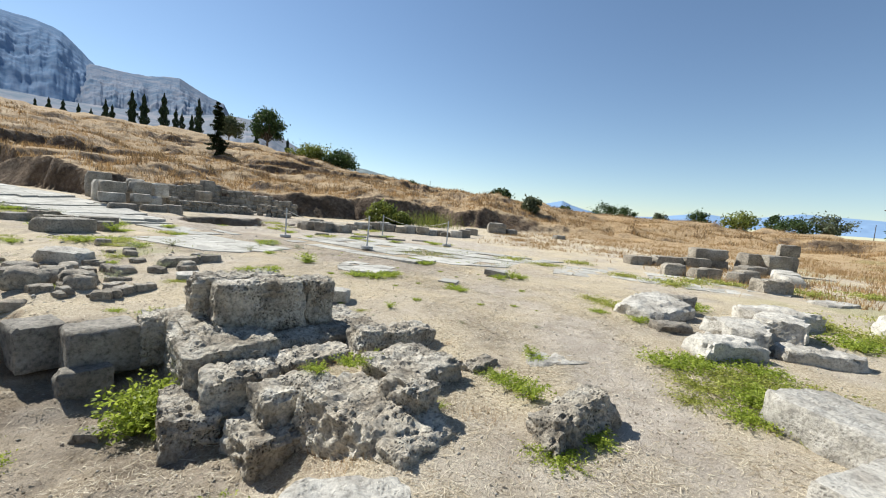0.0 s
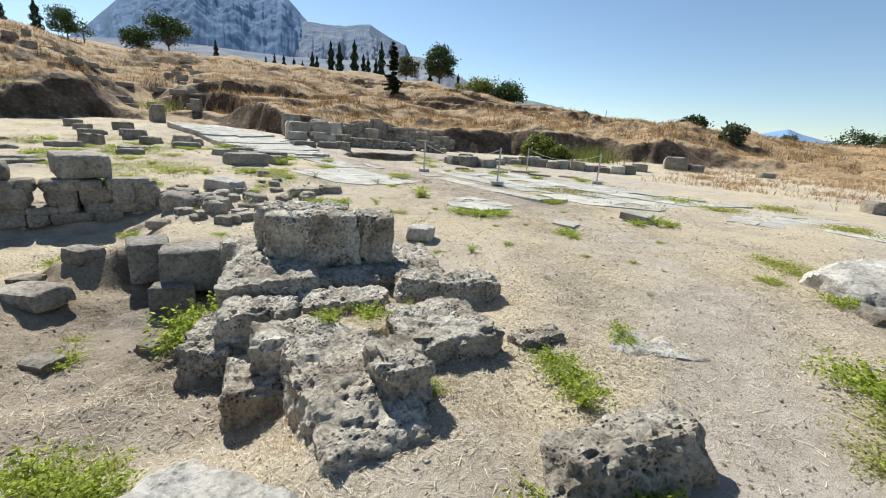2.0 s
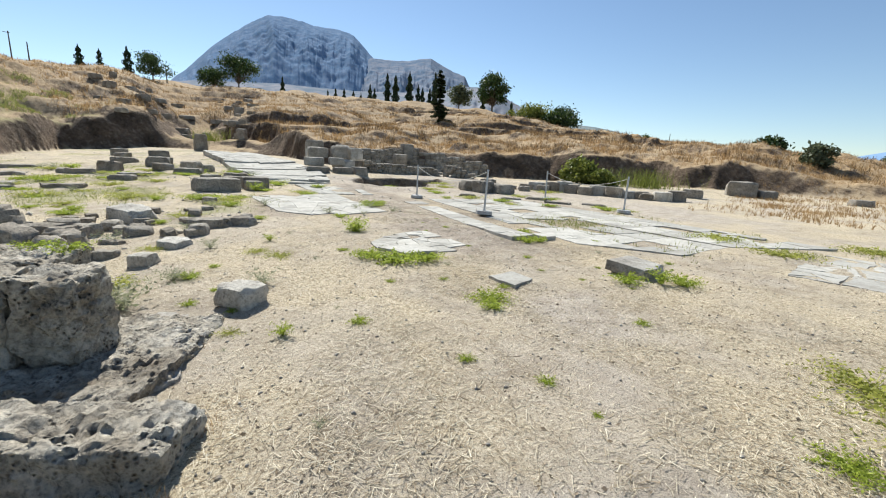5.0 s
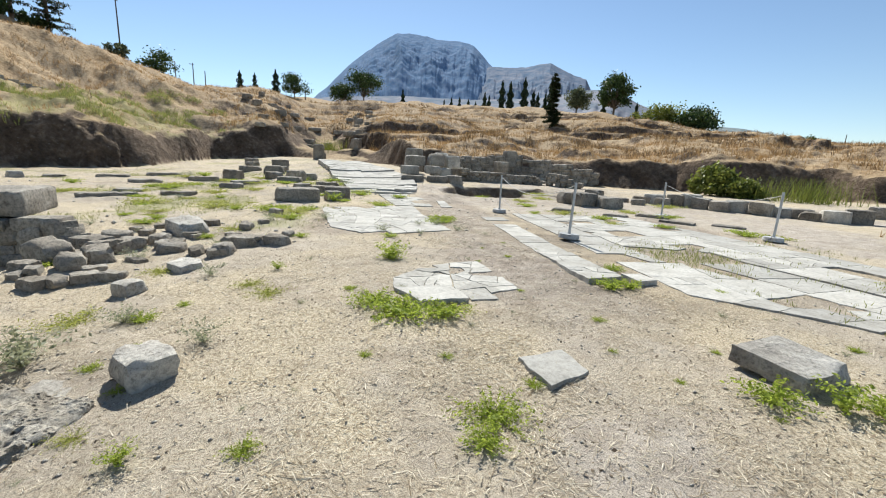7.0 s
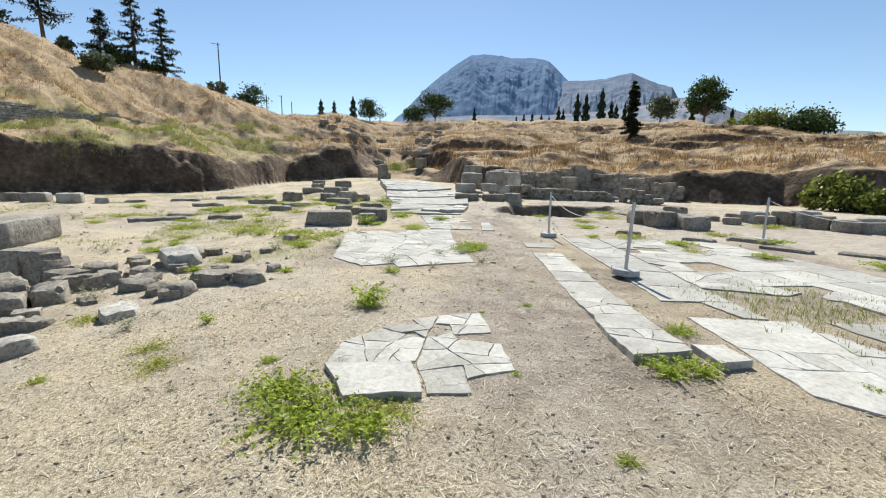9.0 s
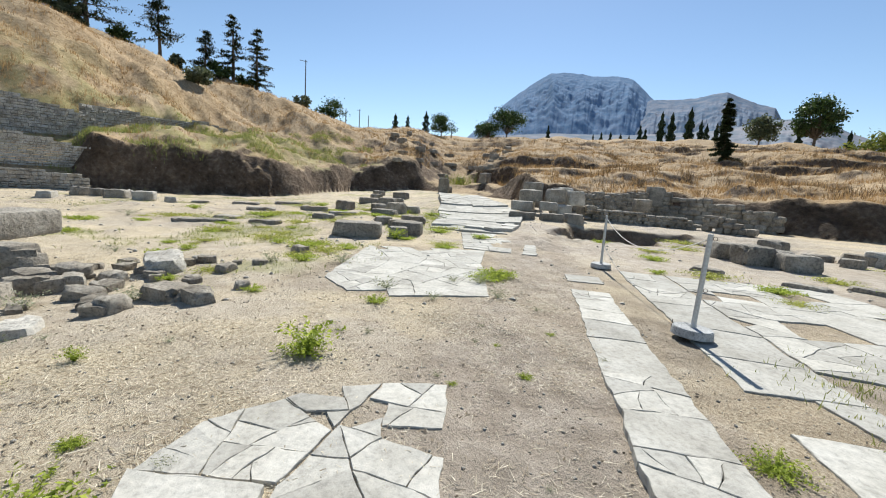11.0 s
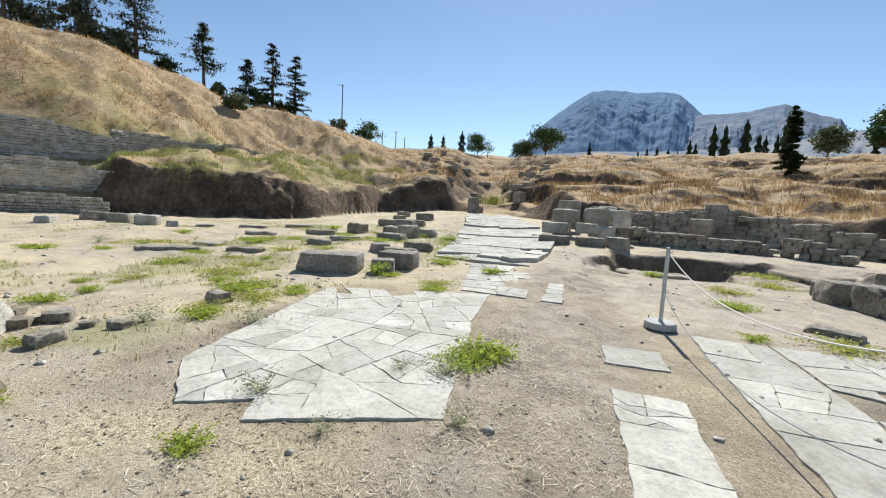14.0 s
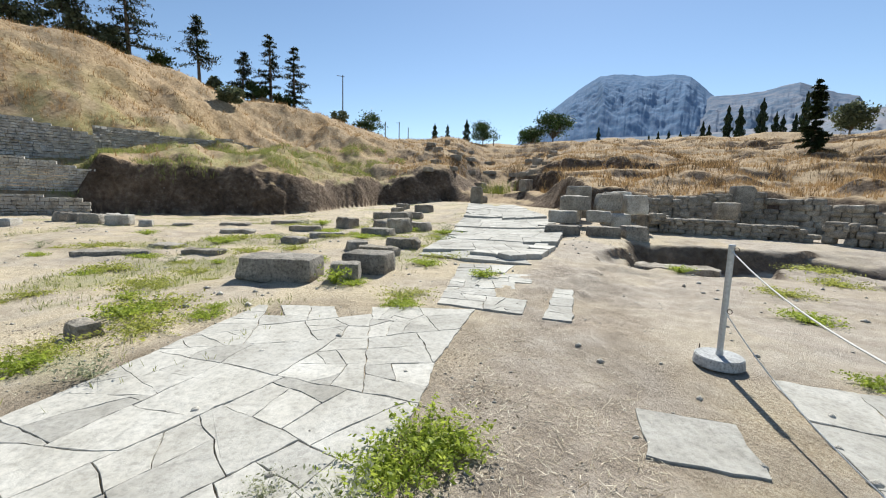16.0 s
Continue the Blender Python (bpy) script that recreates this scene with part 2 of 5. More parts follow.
def ground_material():
    m, n, l, b = material("dry_earth_and_straw", 0.95, 0.12)

    def zone(name):
        a = n.new("ShaderNodeAttribute")
        a.attribute_name = name
        return a.outputs["Fac"]
    big = noise_node(n, l, 0.55, 6, 0.6, "World")
    mid = noise_node(n, l, 3.3, 7, 0.65, "World")
    fine = noise_node(n, l, 38, 8, 0.75, "World")
    grain = noise_node(n, l, 160, 4, 0.7, "World")
    earth = ramp_node(n, l, mid.outputs[0], ((0.3, (0.228, 0.180, 0.126)), (0.5, (0.389, 0.329, 0.254)), (0.7, (0.496, 0.434, 0.347)))).outputs[0]
    straw = ramp_node(n, l, fine.outputs[0], ((0.36, (0.202, 0.148, 0.090)), (0.47, (0.482, 0.396, 0.266)), (0.58, (0.653, 0.565, 0.410)))).outputs[0]
    where = ramp_node(n, l, big.outputs[0], ((0.36, (0.15,) * 3), (0.56, (0.95,) * 3))).outputs[0]
    col = mix_node(n, l, where, earth, straw)
    trodden = ramp_node(n, l, mid.outputs[0], ((0.3, (0.324, 0.274, 0.214)), (0.7, (0.510, 0.447, 0.370)))).outputs[0]
    col = mix_node(n, l, zone("trodden"), col, trodden)
    hay = ramp_node(n, l, mid.outputs[0], ((0.34, (0.176, 0.107, 0.050)), (0.5, (0.337, 0.221, 0.107)), (0.66, (0.459, 0.337, 0.191)))).outputs[0]
    col = mix_node(n, l, zone("hay"), col, hay)
    bare = ramp_node(n, l, mid.outputs[0], ((0.3, (0.085, 0.058, 0.04)), (0.55, (0.165, 0.12, 0.083)), (0.75, (0.27, 0.21, 0.155)))).outputs[0]
    bare_tone = ramp_node(n, l, big.outputs[0], ((0.38, (0.7,) * 3), (0.62, (1.5,) * 3))).outputs[0]
    col = mix_node(n, l, zone("bare"), col, mix_node(n, l, 1.0, bare, bare_tone, "MULTIPLY"))
    green = ramp_node(n, l, fine.outputs[0], ((0.35, (0.13, 0.15, 0.035)), (0.65, (0.30, 0.31, 0.09)))).outputs[0]
    col = mix_node(n, l, zone("green"), col, green)
    speck = ramp_node(n, l, grain.outputs[0], ((0.34, (0.3,) * 3), (0.46, (0.95,) * 3), (0.66, (1.35,) * 3))).outputs[0]
    col = mix_node(n, l, 0.8, col, speck, "MULTIPLY")
    l.new(col, b.inputs["Base Color"])
    u = bump_node(n, l, b, fine.outputs[0], 1.0, 0.022)
    crag = n.new("ShaderNodeBump")
    crag.inputs["Distance"].default_value = 0.5
    l.new(zone("bare"), crag.inputs["Strength"])
    l.new(mid.outputs[0], crag.inputs["Height"])
    l.new(crag.outputs[0], u.inputs["Normal"])
    return m


GROUND = ground_material()


# ---- the ground, one sheet ----
def axis_steps(lo, hi, step, grow_lo, grow_hi, far):
    core = list(np.arange(lo, hi + 1e-6, step))
    for sign, grow, start in ((1, grow_hi, hi), (-1, grow_lo, lo)):
        d, p, side = step, start, []
        while abs(p - start) < far:
            d *= 1 + (grow if abs(p - start) < 60 else 0.07)
            p += sign * d
            side.append(p)
        core = core + side if sign > 0 else side[::-1] + core
    return np.array(core)


def zones(x, y):
    """Weights of trodden earth, hay, bare earth and green growth."""
    s, w = x * SU[0] + y * SU[1], x * SV[0] + y * SV[1]
    r, az = np.hypot(x - HUB[0], y - HUB[1]), np.degrees(np.arctan2(-(x - HUB[0]), y - HUB[1]))
    fr, hr = np.interp(az, BEARINGS, FOOT_R), np.interp(az, BEARINGS, HEAD_R)
    line_x = np.interp(y, (-3, 2, 4, 5.4, 6.5, 8.5, 10.2, 11.5), (1.6, 2.85, 2.9, 2.65, 2.3, 1.2, -0.9, -3.2))
    along = np.exp(-((x - line_x) / 0.55) ** 2) * ramp(11.5, 9, y)
    lane = ramp(4.2, 5.6, s) * ramp(7.2, 7.9, w) * ramp(9.6, 9.0, w) * ramp(26, 20, s)
    plaza = ramp(12.2, 13.4, s) * ramp(7.6, 8.6, w) * ramp(22, 19, s) * ramp(26, 22, w)
    plaza = np.maximum(plaza, ramp(13, 14, w) * ramp(6, 9, s) * ramp(20, 18, w))
    patch = ramp(0.5, 0.62, fbm(x / 1.4, y / 1.4, 4, 41) + 0.5) * 0.5
    trodden = np.clip(np.maximum.reduce((along, lane, plaza)) * (0.75 + 0.9 * fbm(x / 0.8, y / 0.8, 4, 43)) + patch * ramp(30, 22, r), 0, 1)
    hay = ramp(0.92, 1.06, r / fr) * (0.75 + 0.6 * fbm(x / 4, y / 4, 3, 47))
    hay = np.maximum(hay, ramp(24, 33, x + 0.5 * y) * 0.8)
    return trodden, np.clip(hay, 0, 1), r, fr, hr


def build_ground():
    xs = axis_steps(-14, 8, 0.085, 0.012, 0.07, 2500)
    ys = axis_steps(-2.5, 21, 0.085, 0.022, 0.013, 2500)
    gx, gy = np.meshgrid(xs, ys)
    gz = height(gx, gy)
    trodden, hay, r, fr, hr = zones(gx, gy)
    a, b = (gx - PO[0]) * PA[0] + (gy - PO[1]) * PA[1], (gx - PO[0]) * PB[0] + (gy - PO[1]) * PB[1]
    dug = ramp(0.4, -0.3, a) * ramp(-4.0, -2.5, a) * ramp(2.0, 1.0, b) * ramp(-2.6, -1.4, b)
    ps, pw = gx * SU[0] + gy * SU[1], gx * SV[0] + gy * SV[1]
    soil = np.maximum(ramp(8.6, 9.2, ps) * ramp(14.2, 13.6, ps) * ramp(4.5, 5.0, pw) * ramp(8.0, 7.5, pw),
                      ramp(4.4, 5.2, ps) * ramp(13.4, 12.8, ps) * ramp(8.9, 9.2, pw) * ramp(15.2, 14.4, pw))
    lane = ramp(4.2, 5.6, ps) * ramp(7.0, 7.9, pw) * ramp(9.8, 9.0, pw) * ramp(20, 17, ps)
    soil = np.maximum(soil, np.maximum(lane * 0.95, 0.35 * ramp(13, 16, ps) * ramp(34, 28, ps) * ramp(24, 18, pw)))
    dzx = np.abs(np.gradient(gz, axis=1) / np.gradient(gx, axis=1))
    dzy = np.abs(np.gradient(gz, axis=0) / np.gradient(gy, axis=0))
    steep = np.hypot(dzx, dzy)
    bare = ramp(0.40, 0.75, steep) * ramp(0.6, 0.85, r / fr)
    bare = np.maximum(bare, ramp(0.5, 1.0, steep) * 0.8)
    patchy = 0.55 + 0.9 * fbm(gx / 0.5, gy / 0.5, 4, 37)
    bare = np.clip(np.maximum.reduce((bare, dug * patchy * 0.8, soil * patchy * 0.6)), 0, 1)
    bearing = np.degrees(np.arctan2(-(gx - HUB[0]), gy - HUB[1]))
    bare = bare * (1 - 0.9 * ramp(84, 88, bearing) * ramp(hr + 1.5, hr + 4, r))
    green = ramp(0.56, 0.70, fbm(gx / 1.7, gy / 1.7, 4, 53) + 0.5) * 0.45
    s, w = gx * SU[0] + gy * SU[1], gx * SV[0] + gy * SV[1]
    green = green * np.maximum(ramp(5.5, 4.0, w) * ramp(6, 9, s), ramp(-0.5, -2.5, s) * 0.8) * ramp(60, 40, r)
    ledge = ramp(85, 95, np.degrees(np.arctan2(-(gx - HUB[0]), gy - HUB[1]))) * ramp(hr, hr + 1.5, r) * ramp(hr + 22, hr + 8, r)
    green = np.maximum(green, ledge * 0.5 * ramp(0.4, 0.6, fbm(gx / 2.5, gy / 2.5, 3, 59) + 0.5))
    me = bpy.data.meshes.new("ground")
    nx, ny = len(xs), len(ys)
    verts = np.stack((gx, gy, gz), -1).reshape(-1, 3)
    i = np.arange(nx * (ny - 1)).reshape(ny - 1, nx)[:, :-1].ravel()
    faces = np.stack((i, i + 1, i + nx + 1, i + nx), -1)
    me.vertices.add(len(verts)), me.vertices.foreach_set("co", verts.ravel())
    me.loops.add(faces.size), me.loops.foreach_set("vertex_index", faces.ravel().astype(np.int32))
    me.polygons.add(len(faces)), me.polygons.foreach_set("loop_start", np.arange(0, faces.size, 4, dtype=np.int32))
    me.polygons.foreach_set("use_smooth", np.ones(len(faces), bool))
    me.update(calc_edges=True)
    for name, values in (("trodden", trodden), ("hay", hay), ("bare", bare), ("green", green * (1 - bare))):
        at = me.attributes.new(name, "FLOAT", "POINT")
        at.data.foreach_set("value", values.ravel().astype(np.float32))
    me.materials.append(GROUND)
    return tagged(new("ground", me), "dry trodden earth and straw rising to grassy banks", "ground", kind="structure")


build_ground()


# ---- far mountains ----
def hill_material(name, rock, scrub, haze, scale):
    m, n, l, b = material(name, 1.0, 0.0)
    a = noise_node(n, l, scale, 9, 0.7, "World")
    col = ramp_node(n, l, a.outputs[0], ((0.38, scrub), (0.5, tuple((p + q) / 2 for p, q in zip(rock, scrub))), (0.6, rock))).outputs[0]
    # Air haze is painted into the base colour as a mix with blue.
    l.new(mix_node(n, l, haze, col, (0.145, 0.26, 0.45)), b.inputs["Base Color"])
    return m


def far_ridge(name, label, bearings, elevations, near, far, mat, rough, seed, foot=1.5, steps=(420, 151), curve=1.0):
    """A mountain as a relief seen from the plaza: crest heights by bearing, falling towards the walker."""
    az = np.linspace(bearings[0], bearings[-1], steps[0])
    v = np.linspace(0, 1.25, steps[1])
    A, Vv = np.meshgrid(az, v)
    el = np.interp(A, bearings, elevations)
    dist = near + (far - near) * Vv
    rise = np.where(Vv <= 1, np.clip(Vv, 0, 1) ** curve, 1 - (Vv - 1) * 2)
    crest = far * np.tan(np.radians(el))
    x, y = HUB[0] - np.sin(np.radians(A)) * dist, HUB[1] + np.cos(np.radians(A)) * dist
    base = far * np.tan(radians(foot)) * 0.5
    scale = far / 12
    tex = fbm(A * 0.8, Vv * 2.0, 5, seed) * 1.2 + fbm(x * 5 / scale, y * 5 / scale, 4, seed + 9) * 0.4
    z = base + (crest - base) * rise + rough * crest * tex * np.clip(1 - np.abs(Vv - 0.45) * 1.9, 0, 1)
    z = np.where(Vv > 0.98, z + rough * 0.12 * crest * fbm(A * 1.3, A * 0, 4, seed + 3), z)
    me = bpy.data.meshes.new(name)
    nx, ny = steps
    i = np.arange(nx * (ny - 1)).reshape(ny - 1, nx)[:, :-1].ravel()
    me.from_pydata(np.stack((x, y, z), -1).reshape(-1, 3).tolist(), [], np.stack((i, i + 1, i + nx + 1, i + nx), -1).tolist())
    me.polygons.foreach_set("use_smooth", np.ones(len(me.polygons), bool))
    me.materials.append(mat)
    return tagged(new(name, me), label, "mountain", kind="structure")


# The share of painted haze grows with each ridge's distance.
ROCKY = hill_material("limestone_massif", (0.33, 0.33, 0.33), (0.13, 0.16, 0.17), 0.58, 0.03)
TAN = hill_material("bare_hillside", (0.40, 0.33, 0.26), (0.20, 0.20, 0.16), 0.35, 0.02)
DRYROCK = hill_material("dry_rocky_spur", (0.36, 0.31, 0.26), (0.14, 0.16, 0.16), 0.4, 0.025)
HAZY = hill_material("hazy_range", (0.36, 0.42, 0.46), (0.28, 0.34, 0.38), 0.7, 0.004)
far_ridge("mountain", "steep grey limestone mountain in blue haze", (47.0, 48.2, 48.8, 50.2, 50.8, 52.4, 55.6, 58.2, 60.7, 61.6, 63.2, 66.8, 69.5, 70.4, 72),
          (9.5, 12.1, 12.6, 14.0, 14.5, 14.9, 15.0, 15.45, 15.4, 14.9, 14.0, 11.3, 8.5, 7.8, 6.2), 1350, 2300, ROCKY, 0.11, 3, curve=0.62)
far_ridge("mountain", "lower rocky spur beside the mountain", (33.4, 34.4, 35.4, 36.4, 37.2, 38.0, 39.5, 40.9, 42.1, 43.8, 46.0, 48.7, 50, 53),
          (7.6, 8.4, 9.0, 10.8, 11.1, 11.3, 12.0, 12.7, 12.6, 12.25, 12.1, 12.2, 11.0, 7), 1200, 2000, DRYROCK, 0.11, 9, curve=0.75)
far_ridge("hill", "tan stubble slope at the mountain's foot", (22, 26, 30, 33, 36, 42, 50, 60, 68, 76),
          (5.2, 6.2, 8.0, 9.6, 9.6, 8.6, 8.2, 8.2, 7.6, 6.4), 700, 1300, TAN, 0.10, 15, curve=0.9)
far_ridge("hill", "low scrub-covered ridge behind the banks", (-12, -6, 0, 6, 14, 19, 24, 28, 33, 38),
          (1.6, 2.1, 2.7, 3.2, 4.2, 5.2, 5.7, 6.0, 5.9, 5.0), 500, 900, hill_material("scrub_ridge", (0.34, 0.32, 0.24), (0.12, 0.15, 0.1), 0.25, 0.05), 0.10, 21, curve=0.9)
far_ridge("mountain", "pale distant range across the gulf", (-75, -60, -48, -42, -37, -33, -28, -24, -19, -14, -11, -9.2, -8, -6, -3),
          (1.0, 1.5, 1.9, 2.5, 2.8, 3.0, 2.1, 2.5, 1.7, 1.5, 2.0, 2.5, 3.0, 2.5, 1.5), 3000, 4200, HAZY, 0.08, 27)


# ---- builders ----
def mesh_object(name, verts, faces, mat, parent=None, smooth=True):
    me = bpy.data.meshes.new(name)
    me.from_pydata([tuple(v) for v in verts], [], [tuple(f) for f in faces])
    if smooth:
        me.polygons.foreach_set("use_smooth", np.ones(len(me.polygons), bool))
    me.materials.append(mat)
    ob = new(name, me)
    ob.parent = parent
    return ob


def part(name, bm, mat, parent, label=""):
    me = bpy.data.meshes.new(name)
    bm.to_mesh(me)
    bm.free()
    me.materials.append(mat)
    ob = new(name, me)
    ob.parent = parent
    return tagged(ob, label)


def box_grid(nx, ny, nz):
    """A unit box's surface in -1..1 with that many cells along each axis."""
    index, verts, faces = {}, [], []

    def at(p):
        if p not in index:
            index[p] = len(verts)
            verts.append((2 * p[0] / nx - 1, 2 * p[1] / ny - 1, 2 * p[2] / nz - 1))
        return index[p]
    for axis, (na, nb, nc) in enumerate(((ny, nz, nx), (nz, nx, ny), (nx, ny, nz))):
        for side in (0, nc):
            for i in range(na):
                for j in range(nb):
                    ring = []
                    for a, b in ((i, j), (i + 1, j), (i + 1, j + 1), (i, j + 1)):
                        p = [0, 0, 0]
                        p[(axis + 1) % 3], p[(axis + 2) % 3], p[axis] = a, b, side
                        ring.append(at(tuple(p)))
                    faces.append(ring if side else ring[::-1])
    return np.array(verts), faces


def stone_mesh(name, size, mat, seed, cell=0.09, rough=0.03, corner=0.18, chip=0.5, most=44, pits=0.0):
    """A hewn or broken stone, base at z = 0: a box with rounded, chipped edges, broken facets and a rough face."""
    n = [int(min(most, max(3, round(s / cell)))) for s in size]
    p, faces = box_grid(*n)
    half = np.array(size) / 2
    rad = corner * min(size)
    core = np.clip(p * half, -(half - rad), half - rad)
    d = p * half - core
    length = np.linalg.norm(d, axis=1, keepdims=True)
    q = core + np.where(length > 1e-9, d / np.maximum(length, 1e-9) * np.minimum(length, rad), 0)
    dice = np.random.default_rng(int(seed) + 5000)
    for _ in range(int(round(9 * chip))):
        way = dice.normal(size=3) * (1, 1, 0.7)
        way[2] = abs(way[2]) * 0.9 + 0.05
        way = way / np.linalg.norm(way)
        reach = float(np.sum(half * np.abs(way))) * dice.uniform(0.80 - 0.22 * max(0.0, min(chip, 1) - 0.5), 0.97 - 0.1 * max(0.0, min(chip, 1) - 0.5))
        over = np.maximum(q @ way - reach, 0)
        q = q - over[:, None] * way
    out = []
    off = Vector((seed * 7.31, seed * 3.17, seed * 5.77))
    lim = min(size)
    for v, raw in zip(q, p):
        k = Vector(v)
        big = noise.noise(k * (0.9 / lim) + off)
        mid = noise.noise(k * (2.6 / lim) + off * 2)
        small = noise.noise(k * 13 + off) * 0.6 + noise.noise(k * 29 + off) * 0.4
        edge = sum(1 for c in raw if abs(c) > 0.8) - 1
        bite = max(0, mid - 0.1) * chip * max(edge, 0)
        nrm = Vector(raw) / max(1e-6, Vector(raw).length)
        crag = abs(noise.noise(k * 7.5 + off * 3)) - 0.25
        amount = lim * (0.08 * big + 0.05 * mid) * chip * 1.4 + rough * (small + 1.1 * crag) - bite * lim * 0.4
        if pits:
            hole = max(0, noise.noise(k * 19 + off * 4) - 0.12) + 0.9 * max(0, noise.noise(k * 38 + off) - 0.1)
            amount -= pits * hole * (0.35 + max(0, noise.noise(k * 3 + off * 5) + 0.3))
        k += nrm * amount
        out.append((k.x, k.y, k.z + size[2] / 2))
    me = bpy.data.meshes.new(name)
    me.from_pydata(out, [], faces)
    me.polygons.foreach_set("use_smooth", np.ones(len(me.polygons), bool))
    me.set_sharp_from_angle(angle=radians(42))
    me.materials.append(mat)
    return me


SEED = [0]


def stone(name, x, y, size, turn, mat, label, z=None, tilt=(0, 0), sink=0.05, category="stone block", group="", rough=0.03, corner=0.12,
          chip=0.6, cell=0.09, most=44, pits=0.0):
    SEED[0] += 1
    ob = new(name, stone_mesh(name, size, mat, SEED[0], cell, rough, corner, chip, most, pits))
    base = ground_z(x, y) - sink if z is None else z
    ob.matrix_world = pose(x, y, base, tilt[0], tilt[1], turn)
    return tagged(ob, label, category, group)


STONES = {}


def stone_piece(name, kind, x, y, z, size, turn, mat, parent):
    """A wall stone that shares one of a few meshes."""
    key = (kind, mat.name)
    if key not in STONES:
        STONES[key] = stone_mesh("wall_stone", (1, 1, 1), mat, 100 + kind * 3, 0.3, 0.02, 0.22, 0.55, 4)
    ob = new(name, STONES[key])
    ob.parent = parent
    ob.matrix_world = pose(x, y, z, 0, 0, turn) @ Matrix.Diagonal((*size, 1))
    return ob


def rubble_wall(name, label, a, b, base, top_a, top_b, thick, course, mat, seed, gap=0.12, step=1.7):
    """A dry wall of single stones between two places on the plan, its top uneven."""
    rng = random.Random(seed)
    wall = tagged(new(name), label, "ruined wall")
    a, b = Vector(a), Vector(b)
    run = (b - a).length
    turn = math.degrees(math.atan2(b.y - a.y, b.x - a.x))
    z = base
    while z < max(top_a, top_b):
        h = course * rng.uniform(0.8, 1.5)
        t = 0.0
        while t < run:
            length = course * rng.uniform(0.9, 1.2 + step)
            mid = min(run, t + length / 2)
            top = top_a + (top_b - top_a) * mid / run + rng.uniform(-0.35, 0.25) * course * 2
            if z + h * 0.6 < top and rng.random() > gap * (z > base + course):
                p = a + (b - a) * (mid / run)
                stone_piece("stone", rng.randrange(6), p.x + rng.uniform(-.04, .04), p.y + rng.uniform(-.04, .04), z,
                            (length * 1.12, thick * rng.uniform(0.85, 1.15), h * rng.uniform(1.1, 1.35)), turn + rng.uniform(-5, 5), mat, wall)
            t += length
        z += h * 0.9
    return wall


# ---- paving ----
def split(poly, rng, area, skew=0.13):
    """Breaks a convex polygon into irregular convex pieces of about that area."""
    pts = [Vector(p) for p in poly]
    size = abs(sum(p.x * q.y - q.x * p.y for p, q in zip(pts, pts[1:] + pts[:1]))) / 2
    if size < area * rng.uniform(0.6, 1.7):
        return [pts]
    k = max(range(len(pts)), key=lambda i: (pts[i] - pts[i - 1]).length)
    edge = (pts[k] - pts[k - 1]).normalized()
    mid = pts[k - 1].lerp(pts[k], rng.uniform(0.36, 0.64))
    ang = math.pi / 2 + rng.gauss(0, skew)
    cut = Vector((edge.x * math.cos(ang) - edge.y * math.sin(ang), edge.x * math.sin(ang) + edge.y * math.cos(ang)))
    nrm = Vector((-cut.y, cut.x))
    sides = ([], [])
    for i, p in enumerate(pts):
        q = pts[(i + 1) % len(pts)]
        dp, dq = (p - mid).dot(nrm), (q - mid).dot(nrm)
        sides[dp > 0].append(p)
        if (dp > 0) != (dq > 0):
            c = p.lerp(q, dp / (dp - dq))
            sides[0].append(c), sides[1].append(c)
    if min(len(s) for s in sides) < 3:
        return [pts]
    return split(sides[0], rng, area, skew) + split(sides[1], rng, area, skew)


def warp(u, v, seed):
    """A smooth wander shared by all slabs, so that neighbouring edges bend alike."""
    return 0.03 * noise.noise(Vector((u * 1.6, v * 1.6, seed))) + 0.024 * noise.noise(Vector((u * 5.0, v * 5.0, seed)))


def slab(poly, rng, parent, mat, top, thick, gap, wear=0.004, name="slab", slope=(0.0, 0.0)):
    """One paving slab: an uneven outline, a worn top edge and real thickness."""
    mid = sum(poly, Vector((0, 0))) / len(poly)
    ring = []
    for p, q in zip(poly, poly[1:] + poly[:1]):
        n = max(1, int((q - p).length / 0.06))
        for k in range(n):
            r = p.lerp(q, k / n)
            away = (r - mid)
            r = r + Vector((warp(r.x, r.y, 111), warp(r.x, r.y, 131)))
            ring.append(r - away.normalized() * min(gap * rng.uniform(0.5, 1.5), away.length * 0.3)
                        + Vector((rng.uniform(-1, 1), rng.uniform(-1, 1))) * wear)
    if len(ring) < 3:
        return None
    tilt = Vector((slope[0] + rng.gauss(0, 0.0025), slope[1] + rng.gauss(0, 0.0025)))
    lift = rng.gauss(0, 0.002)
    verts, n = [], len(ring)
    for level, inset in ((-thick, 0.0), (-0.004, 0.0), (0, 0.003)):
        for r in ring:
            c = r + (mid - r).normalized() * inset
            x, y = street(c.x, c.y)
            d = c - mid
            verts.append((x, y, top + lift + level + (tilt.dot(d) + rng.gauss(0, 0.0015) if level > -thick else 0)))
    faces = []
    for lv in (0, 1):
        for i in range(n):
            j = (i + 1) % n
            faces.append((lv * n + i, lv * n + j, (lv + 1) * n + j, (lv + 1) * n + i))
    faces.append(tuple(range(2 * n, 3 * n)))
    area = sum(ring[i].x * ring[(i + 1) % n].y - ring[(i + 1) % n].x * ring[i].y for i in range(n))
    flip = area * (SU[0] * SV[1] - SU[1] * SV[0]) < 0
    faces = [f[::-1] if flip else f for f in faces]
    return mesh_object(name, verts, faces, mat, parent, smooth=False)


